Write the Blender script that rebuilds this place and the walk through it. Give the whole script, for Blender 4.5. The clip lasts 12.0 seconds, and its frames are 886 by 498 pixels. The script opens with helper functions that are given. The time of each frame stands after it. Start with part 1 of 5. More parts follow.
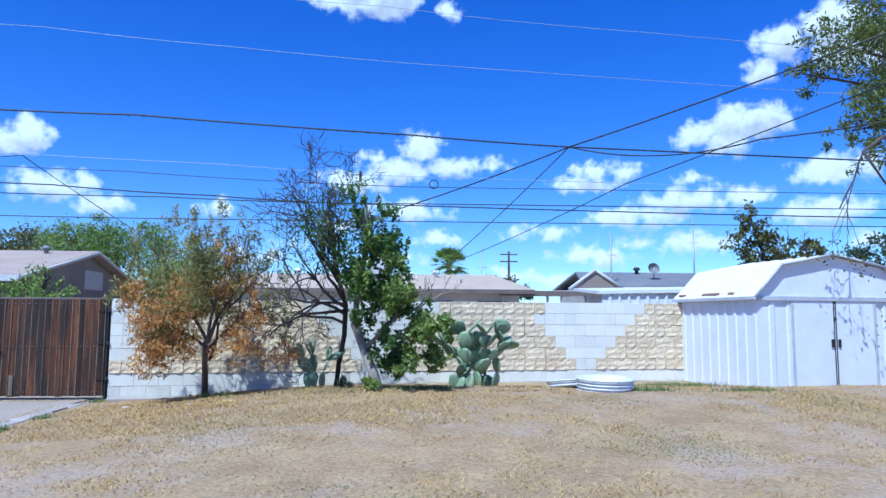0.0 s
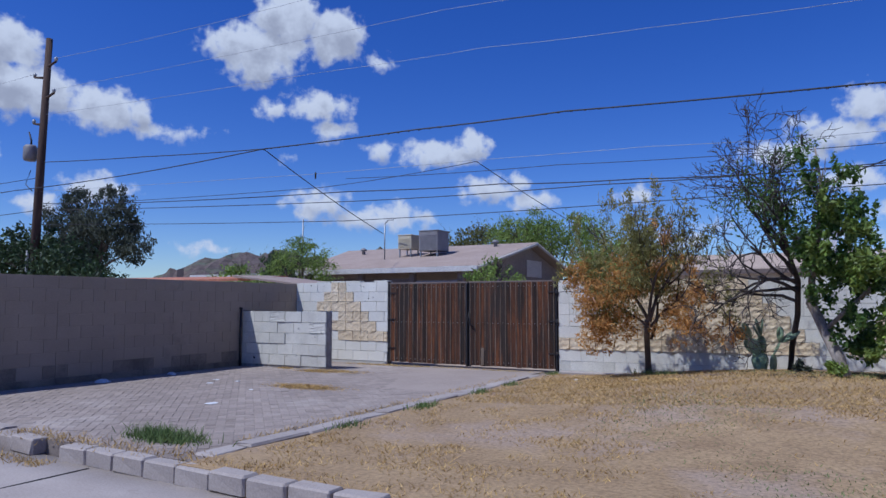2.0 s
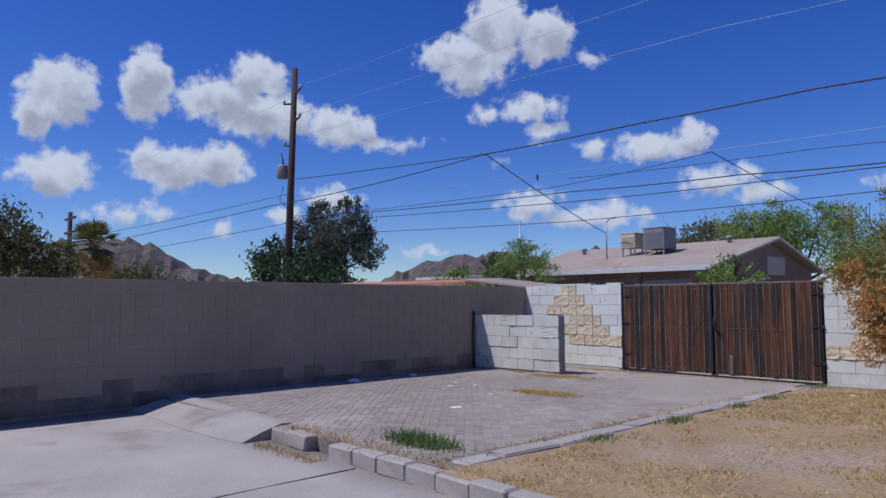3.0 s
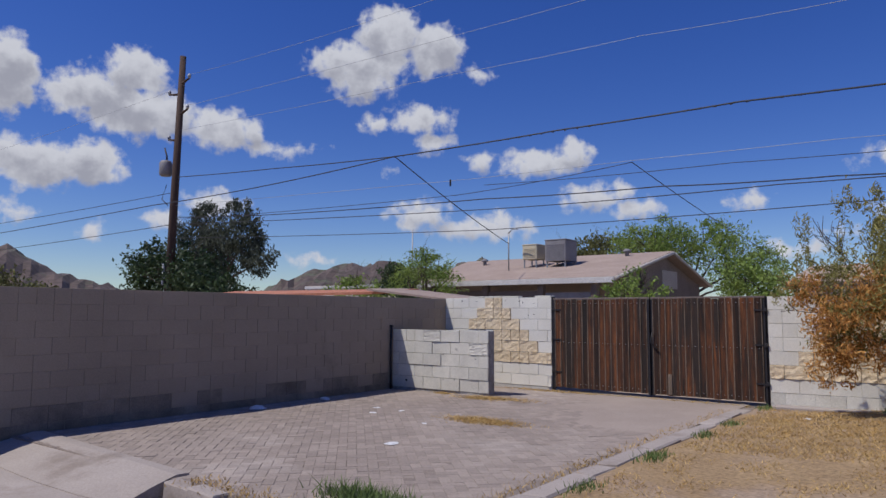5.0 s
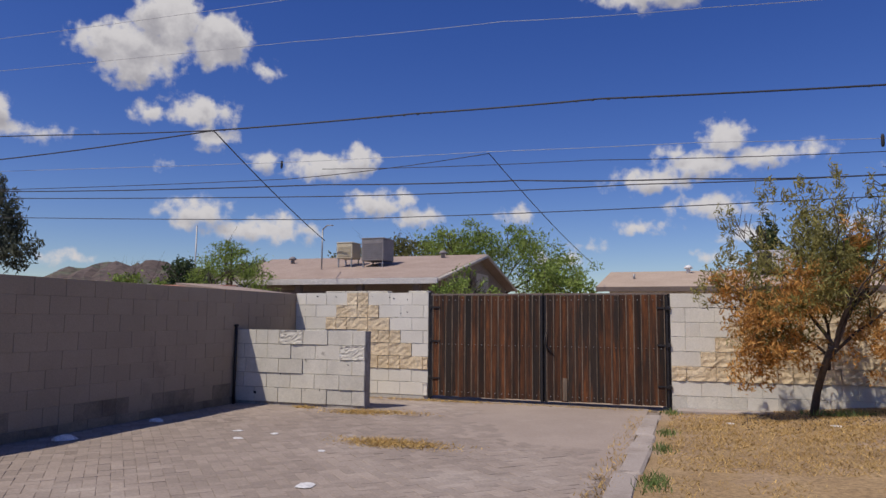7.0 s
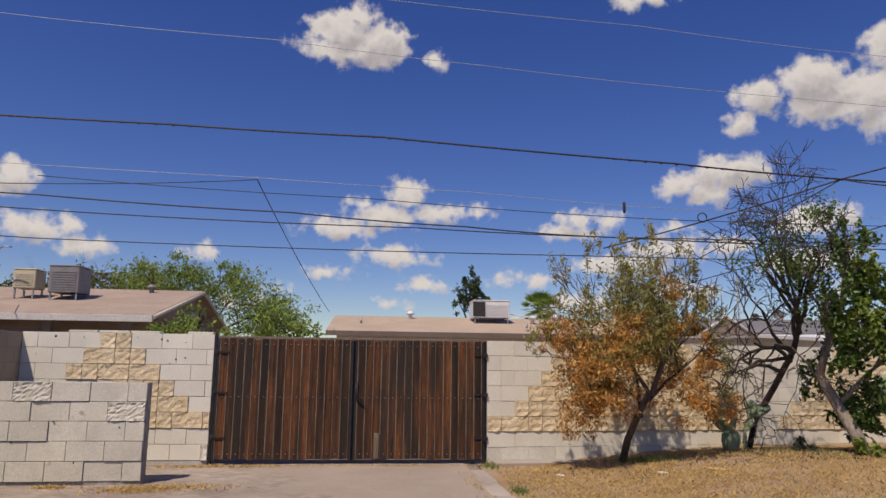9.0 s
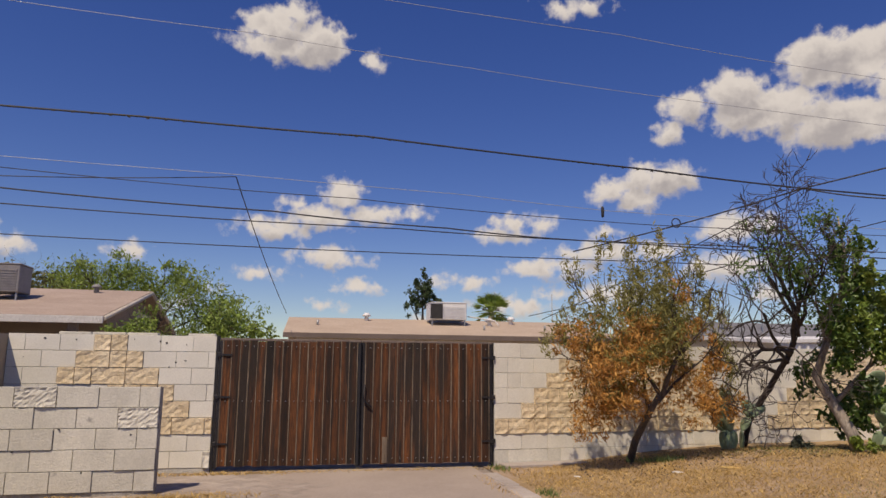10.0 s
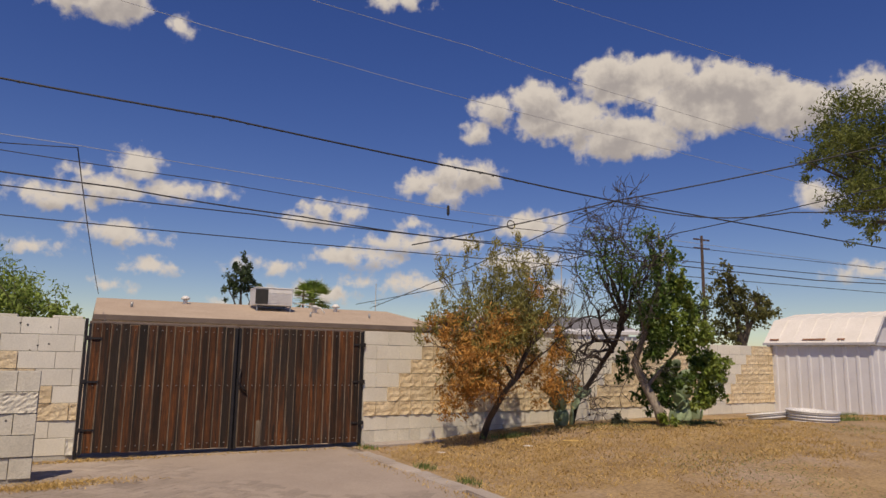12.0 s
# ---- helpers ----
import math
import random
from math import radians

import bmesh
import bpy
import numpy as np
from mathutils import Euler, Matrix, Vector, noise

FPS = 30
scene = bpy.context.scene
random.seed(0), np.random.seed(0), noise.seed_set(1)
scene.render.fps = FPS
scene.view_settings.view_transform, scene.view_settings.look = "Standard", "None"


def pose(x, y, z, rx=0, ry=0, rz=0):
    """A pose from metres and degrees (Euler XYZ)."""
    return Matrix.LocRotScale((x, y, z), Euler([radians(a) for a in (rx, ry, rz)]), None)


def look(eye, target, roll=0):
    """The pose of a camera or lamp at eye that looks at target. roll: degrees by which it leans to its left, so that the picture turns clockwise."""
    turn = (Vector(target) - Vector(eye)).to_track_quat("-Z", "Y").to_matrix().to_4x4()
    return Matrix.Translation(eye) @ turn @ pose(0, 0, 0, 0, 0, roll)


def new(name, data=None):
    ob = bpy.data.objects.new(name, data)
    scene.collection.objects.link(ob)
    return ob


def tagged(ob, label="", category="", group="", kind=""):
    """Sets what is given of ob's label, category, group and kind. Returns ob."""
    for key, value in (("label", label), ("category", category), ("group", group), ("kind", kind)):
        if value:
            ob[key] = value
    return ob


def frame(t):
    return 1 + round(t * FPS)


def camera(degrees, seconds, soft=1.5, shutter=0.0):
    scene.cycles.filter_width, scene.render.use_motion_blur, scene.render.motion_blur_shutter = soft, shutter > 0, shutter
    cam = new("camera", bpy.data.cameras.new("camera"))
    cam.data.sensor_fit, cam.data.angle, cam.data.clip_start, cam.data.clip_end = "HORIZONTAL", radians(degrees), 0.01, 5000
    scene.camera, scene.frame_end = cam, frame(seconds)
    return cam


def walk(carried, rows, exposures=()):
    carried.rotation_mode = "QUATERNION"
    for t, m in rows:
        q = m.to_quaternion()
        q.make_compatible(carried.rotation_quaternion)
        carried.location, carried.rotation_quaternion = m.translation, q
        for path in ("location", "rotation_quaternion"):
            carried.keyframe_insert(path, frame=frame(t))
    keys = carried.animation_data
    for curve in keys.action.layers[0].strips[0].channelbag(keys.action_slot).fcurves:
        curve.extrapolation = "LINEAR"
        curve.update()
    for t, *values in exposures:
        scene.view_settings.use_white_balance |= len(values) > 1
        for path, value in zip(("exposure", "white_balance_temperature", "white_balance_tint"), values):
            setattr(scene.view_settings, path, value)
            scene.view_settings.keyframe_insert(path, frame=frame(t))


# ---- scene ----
cam = camera(65.1, 12.0)
PATH = [
    (0, (8.479, -12.317, 1.414), (8.635, -10.333, 1.611), 0.3),
    (0.3, (8.466, -12.303, 1.409), (8.484, -10.312, 1.6), -0.0),
    (0.5, (8.506, -12.367, 1.422), (8.438, -10.378, 1.613), 0.7),
    (1, (8.51, -12.532, 1.407), (8.194, -10.566, 1.587), 0.5),
    (1.5, (8.473, -12.471, 1.33), (7.795, -10.597, 1.496), 0.3),
    (2, (8.254, -12.354, 1.294), (7.276, -10.616, 1.449), 0.0),
    (2.5, (8.064, -12.339, 1.332), (6.805, -10.793, 1.483), -0.3),
    (2.7, (7.992, -12.347, 1.344), (6.628, -10.892, 1.496), -0.3),
    (4.3, (7.1, -12.019, 1.473), (5.541, -10.777, 1.633), -0.1),
    (4.5, (6.977, -11.936, 1.472), (5.554, -10.541, 1.638), 0.0),
    (5, (6.422, -11.742, 1.439), (5.204, -10.167, 1.622), 0.2),
    (5.5, (5.846, -11.614, 1.407), (4.651, -10.02, 1.59), 0.1),
    (6, (5.218, -11.342, 1.385), (4.07, -9.715, 1.57), 0.1),
    (6.5, (4.727, -11.107, 1.361), (3.689, -9.408, 1.55), 0.2),
    (7, (4.099, -10.806, 1.312), (3.423, -8.934, 1.512), 0.5),
    (7.5, (3.602, -10.585, 1.329), (3.171, -8.644, 1.544), 0.6),
    (7.7, (3.41, -10.508, 1.338), (3.098, -8.546, 1.573), 0.9),
    (9.3, (1.829, -9.856, 1.378), (2.104, -7.903, 1.713), 0.6),
    (9.5, (1.633, -9.795, 1.387), (1.958, -7.85, 1.721), 0.6),
    (10, (1.107, -9.726, 1.357), (1.485, -7.791, 1.694), 0.5),
    (10.5, (0.714, -9.724, 1.312), (1.118, -7.794, 1.649), 0.4),
    (11, (0.299, -9.692, 1.333), (0.709, -7.763, 1.67), 0.2),
    (11.5, (0.107, -9.82, 1.34), (0.535, -7.896, 1.679), 0.1),
    (12, (-0.047, -10.035, 1.336), (0.851, -8.275, 1.644), 1.0),
]
EXPO = [(0, 0.48, 4700, 1), (0.6, 0.32, 4700, 3), (1.2, -0.04, 4800, 9), (2.0, -0.27, 5250, 12), (2.7, -0.28, 5450, 12), (4.3, -0.32, 5950, 12), (5.5, -0.32, 6300, 13), (7.5, -0.26, 6950, 13), (9.5, -0.19, 7700, 14), (11, -0.2, 8100, 14), (12, -0.31, 8250, 13)]
walk(cam, [(t, look(eye, target, roll)) for t, eye, target, roll in PATH], EXPO)

# ---- world ----
SUN = Vector((-0.335, -0.51, 1.0)).normalized()
W = bpy.data.worlds.new("sky")
scene.world = W
W.use_nodes = True
wt = W.node_tree


def wnode(kind, **kw):
    n = wt.nodes.new(kind)
    for k, v in kw.items():
        if k == "op":
            n.operation = v
    return n


def wmath(op, a, b=None, c=None):
    n = wnode("ShaderNodeMath", op=op)
    for i, v in enumerate((a, b, c)):
        if v is None:
            continue
        if isinstance(v, (int, float)):
            n.inputs[i].default_value = v
        else:
            wt.links.new(v, n.inputs[i])
    return n.outputs[0]


def wvec(op, a, b=None):
    n = wnode("ShaderNodeVectorMath", op=op)
    for i, v in enumerate((a, b)):
        if v is None:
            continue
        if isinstance(v, tuple):
            n.inputs[i].default_value = v
        else:
            wt.links.new(v, n.inputs[i])
    return n.outputs["Value"] if op == "LENGTH" else n.outputs[0]


sky = wnode("ShaderNodeTexSky")
sky.sky_type = "NISHITA"
sky.sun_disc = False
sky.sun_elevation = math.asin(SUN.z)
sky.sun_rotation = math.atan2(SUN.x, SUN.y)
sky.altitude, sky.air_density, sky.dust_density, sky.ozone_density = 400, 1.0, 0.35, 5.0
blue = wnode("ShaderNodeHueSaturation")
blue.inputs["Hue"].default_value = 0.523
blue.inputs["Saturation"].default_value = 1.27
blue.inputs["Value"].default_value = 0.97
wt.links.new(sky.outputs[0], blue.inputs["Color"])

# fair-weather cumulus: azimuth, elevation, half width, half height, in degrees
CLOUDS_WEST = [
    (-78.1, 9.6, 1.3, 0.8), (-78, 13.5, 1.4, 2), (-76.4, 9.5, 2.6, 1.7), (-76.3, 15.3, 2.7, 2.4), (-71.9, 6.7, 2.1, 0.7), (-70.5, 16.4, 2, 2.9), (-70.1, 11.1, 2, 1.4), (-69.8, 7.1, 1, 0.7),
    (-68.3, 10.5, 3.5, 1.8), (-65.3, 15.9, 3.6, 1.7), (-65, 11, 2.3, 1.7), (-64.8, 6.1, 0.8, 0.7), (-63.7, 10.1, 1.2, 0.8), (-62.7, 15, 3.3, 2.1), (-62.2, 17.9, 2.5, 1.7), (-59.8, 7.1, 1.4, 0.8),
    (-59.7, 14.9, 1.9, 1.8), (-56.1, 8.4, 2.5, 1), (-55.7, 14.3, 3, 1.6),
]
CLOUDS_NORTHWEST = [
    (-53.5, 14.2, 1.2, 1), (-51.4, 13, 2.2, 0.5), (-49, 4.2, 1.4, 0.4), (-44.7, 20, 4.5, 1.7), (-44.6, 18.7, 2.8, 1.6), (-43.5, 15.3, 1.3, 0.7), (-42.3, 22.4, 2.9, 2.1), (-42.2, 11.6, 0.4, 0.3),
    (-39.6, 8.1, 2.7, 1.2), (-39.6, 15.8, 2.6, 1.2), (-38.6, 13.9, 1.5, 0.8), (-38.4, 21.2, 2.6, 2.1), (-34.8, 19.4, 1, 0.6), (-34.6, 6.9, 4.4, 0.9), (-34.6, 12.4, 1.2, 0.8), (-32.8, 7.5, 1.8, 0.7),
    (-29.9, 12.1, 3.5, 1.1), (-26.9, 12.9, 1.5, 1.2), (-25.6, 9.3, 2.5, 1.1),
]
CLOUDS_NORTH = [
    (-22.9, 9.8, 0.9, 0.7), (-22, 8.4, 1.7, 0.9), (-13.7, 8.6, 1.2, 0.6), (-11.2, 4.8, 1.7, 0.6), (-9.2, 4.9, 1, 0.4), (-7.8, 5.8, 0.9, 0.3), (-3.8, 7.5, 1.7, 0.5), (-3.7, 26.7, 2.9, 1.5),
    (-3, 25.2, 4.3, 1.2), (-2.9, 11, 2.9, 0.9), (-1.8, 27.8, 2, 0.9), (-1.4, 13.1, 1.1, 0.5), (0.2, 25.7, 2.5, 1.9), (0.5, 12, 3.2, 1.1), (1.5, 5, 1.1, 0.4), (1.6, 8.8, 2.9, 0.9),
    (2.6, 14, 1.7, 1.3), (4.2, 6.5, 2, 0.7), (4.8, 24.6, 0.9, 0.7),
]
CLOUDS_NORTHEAST = [
    (5.2, 12.4, 2.6, 0.9), (8.6, 12.4, 1.5, 0.6), (10.1, 3.5, 1.8, 0.6), (11.1, 6.9, 1.3, 0.6), (13.3, 6.9, 1.3, 0.6), (13.8, 3, 1.4, 0.6), (15.1, 10.9, 1.8, 0.7), (15.9, 5.1, 2.2, 0.7),
    (16.6, 11.8, 1.5, 0.8), (17.3, 10.9, 1.5, 0.6), (17.9, 5, 2.1, 0.9), (19, 8, 2.7, 0.8), (19.2, 11.8, 1.5, 0.7), (19.9, 5.9, 2, 0.5), (21.4, 8.1, 2.5, 0.9), (22.4, 28.4, 2.6, 0.7),
    (24.2, 9.3, 3.8, 0.9), (24.2, 10.8, 1, 0.4), (24.4, 5.9, 2.6, 0.9),
]
CLOUDS_EAST = [
    (41.2, 22.2, 3.0, 2.0),
    (25.2, 14.1, 2.1, 1.1), (27.1, 13.5, 2, 1.1), (27.7, 15.1, 1.7, 1.3), (28, 9.4, 2.1, 0.8), (29.4, 14.8, 2.4, 1.4), (29.7, 18.5, 1.3, 1), (31.3, 20.2, 1.9, 1.3), (33.6, 7.8, 3.2, 1.1),
    (34.4, 10.8, 2.9, 1.1), (34.9, 20.8, 2.5, 1.6), (36.3, 5.8, 1.4, 0.7), (37.2, 19.2, 4.7, 1.8), (42.3, 17.6, 5, 1.9), (44.2, 22, 4.7, 1.8), (48.9, 20, 5.5, 2.8), (54.6, 18.7, 3.5, 2.1),
    (56, 12, 1.5, 1.2), (58.2, 6.5, 1.7, 0.6), (59.4, 19.1, 1.8, 1.6),
]
tc = wnode("ShaderNodeTexCoord")
sep = wnode("ShaderNodeSeparateXYZ")
wt.links.new(tc.outputs["Generated"], sep.inputs[0])
az = wmath("MULTIPLY", wmath("ARCTAN2", sep.outputs[0], sep.outputs[1]), 57.29578)
el = wmath("MULTIPLY", wmath("ARCSINE", sep.outputs[2]), 57.29578)
flat = wnode("ShaderNodeCombineXYZ")
wt.links.new(az, flat.inputs[0])
wt.links.new(el, flat.inputs[1])


def wnoise(scale, detail, rough):
    n = wnode("ShaderNodeTexNoise")
    n.inputs["Scale"].default_value = scale
    n.inputs["Detail"].default_value = detail
    n.inputs["Roughness"].default_value = rough
    wt.links.new(flat.outputs[0], n.inputs["Vector"])
    return n


big = wnoise(0.45, 3, 0.5)
billow = wnoise(0.8, 5, 0.55)
wisp = wnoise(0.28, 4, 0.6)
swirl = wvec("MULTIPLY", wvec("SUBTRACT", big.outputs["Color"], (0.5, 0.5, 0.5)), (1.1, 0.7, 0))
P = wvec("ADD", flat.outputs[0], swirl)
Q = wvec("ADD", P, (-0.25, 1.0, 0))


def cover(p):
    """Signed distance in degrees to the nearest cloud's edge."""
    least = None
    for a, e, w, h in CLOUDS_WEST + CLOUDS_NORTHWEST + CLOUDS_NORTH + CLOUDS_NORTHEAST + CLOUDS_EAST:
        d = wvec("LENGTH", wvec("MULTIPLY", wvec("SUBTRACT", p, (a, e, 0)), (1.0 / w, 1.0 / h, 0)))
        d = wmath("MULTIPLY_ADD", d, h, -h)
        least = d if least is None else wmath("MINIMUM", least, d)
    return least


rag = wmath("MULTIPLY", wmath("SUBTRACT", billow.outputs[0], 0.5), 2.6)
near_d = wmath("ADD", cover(P), rag)
over_d = wmath("ADD", cover(Q), rag)


def wramp(v, lo, hi):
    n = wnode("ShaderNodeMapRange")
    n.interpolation_type = "SMOOTHSTEP"
    wt.links.new(v, n.inputs["Value"])
    n.inputs["From Min"].default_value, n.inputs["From Max"].default_value = lo, hi
    return n.outputs[0]


veil = wramp(near_d, 0.28, -0.62)
belly = wmath("MULTIPLY", wramp(over_d, 0.3, -1.3), wramp(wisp.outputs[0], 0.25, 0.6))
tone = wnode("ShaderNodeMix")
tone.data_type = "RGBA"
wt.links.new(belly, tone.inputs["Factor"])
tone.inputs[6].default_value = (6.1, 6.15, 6.4, 1)
tone.inputs[7].default_value = (3.5, 3.55, 4.0, 1)
over = wnode("ShaderNodeMix")
over.data_type = "RGBA"
wt.links.new(veil, over.inputs["Factor"])
wt.links.new(blue.outputs[0], over.inputs[6])
wt.links.new(tone.outputs[2], over.inputs[7])
bg = wt.nodes["Background"]
wt.links.new(over.outputs[2], bg.inputs[0])
bg.inputs[1].default_value = 0.118
sun = bpy.data.lights.new("sun", "SUN")
sun.energy, sun.angle, sun.color = 4.4, radians(0.53), (1, 0.93, 0.82)
so = new("sun", sun)
so.rotation_euler = (-SUN).to_track_quat("-Z", "Y").to_euler()
rng = random.Random(7)
nrg = np.random.RandomState(5)


# ---- materials ----
def mat(name, c1, c2, scale=2.0, fine_scale=40.0, rough=0.9, bump=0.3, vary=0.0, island=False, metal=0.0, fine_amount=0.35, stretch=(1, 1, 1), c3=None, c3_scale=0.6, c3_at=0.6, translucent=0.0):
    m = bpy.data.materials.new(name)
    m.use_nodes = True
    t = m.node_tree
    b = t.nodes["Principled BSDF"]
    b.inputs["Roughness"].default_value = rough
    b.inputs["Metallic"].default_value = metal
    geo = t.nodes.new("ShaderNodeNewGeometry")
    mp = t.nodes.new("ShaderNodeMapping")
    mp.inputs["Scale"].default_value = stretch
    t.links.new(geo.outputs["Position"], mp.inputs["Vector"])

    def nz(s, d=5):
        n = t.nodes.new("ShaderNodeTexNoise")
        n.inputs["Scale"].default_value = s
        n.inputs["Detail"].default_value = d
        n.inputs["Roughness"].default_value = 0.65
        t.links.new(mp.outputs[0], n.inputs["Vector"])
        return n

    def mixc(f, a, bb, mode="MIX"):
        n = t.nodes.new("ShaderNodeMix")
        n.data_type, n.blend_type = "RGBA", mode
        for sock, v in ((n.inputs["Factor"], f), (n.inputs[6], a), (n.inputs[7], bb)):
            if isinstance(v, (int, float)):
                sock.default_value = v
            elif isinstance(v, tuple):
                sock.default_value = (*v, 1)
            else:
                t.links.new(v, sock)
        return n.outputs[2]

    def ramp(v, lo, hi):
        n = t.nodes.new("ShaderNodeMapRange")
        t.links.new(v, n.inputs["Value"])
        n.inputs["From Min"].default_value, n.inputs["From Max"].default_value = lo, hi
        return n.outputs[0]

    g = nz(scale)
    f = nz(fine_scale, 3)
    col = mixc(ramp(g.outputs[0], 0.32, 0.68), c1, c2)
    if c3:
        s = nz(c3_scale, 6)
        col = mixc(ramp(s.outputs[0], c3_at, c3_at + 0.1), col, c3)
    dark = ramp(f.outputs[0], 0.3, 0.7)
    grain = t.nodes.new("ShaderNodeMapRange")
    t.links.new(dark, grain.inputs["Value"])
    grain.inputs["To Min"].default_value, grain.inputs["To Max"].default_value = 1 - fine_amount, 1 + fine_amount * 0.6
    hs = t.nodes.new("ShaderNodeHueSaturation")
    t.links.new(col, hs.inputs["Color"])
    value = grain.outputs[0]
    if vary:
        if island:
            rand = geo.outputs["Random Per Island"]
        else:
            rand = t.nodes.new("ShaderNodeObjectInfo").outputs["Random"]
        vr = t.nodes.new("ShaderNodeMapRange")
        t.links.new(rand, vr.inputs["Value"])
        vr.inputs["To Min"].default_value, vr.inputs["To Max"].default_value = 1 - vary, 1 + vary
        mu = t.nodes.new("ShaderNodeMath")
        mu.operation = "MULTIPLY"
        t.links.new(value, mu.inputs[0])
        t.links.new(vr.outputs[0], mu.inputs[1])
        value = mu.outputs[0]
    t.links.new(value, hs.inputs["Value"])
    t.links.new(hs.outputs[0], b.inputs["Base Color"])
    if bump:
        bp = t.nodes.new("ShaderNodeBump")
        bp.inputs["Strength"].default_value = bump
        bp.inputs["Distance"].default_value = 0.02
        t.links.new(f.outputs[0], bp.inputs["Height"])
        t.links.new(bp.outputs[0], b.inputs["Normal"])
    if translucent:
        tr = t.nodes.new("ShaderNodeBsdfTranslucent")
        t.links.new(hs.outputs[0], tr.inputs[0])
        ms = t.nodes.new("ShaderNodeMixShader")
        ms.inputs[0].default_value = translucent
        t.links.new(b.outputs[0], ms.inputs[1])
        t.links.new(tr.outputs[0], ms.inputs[2])
        t.links.new(ms.outputs[0], t.nodes["Material Output"].inputs["Surface"])
    return m


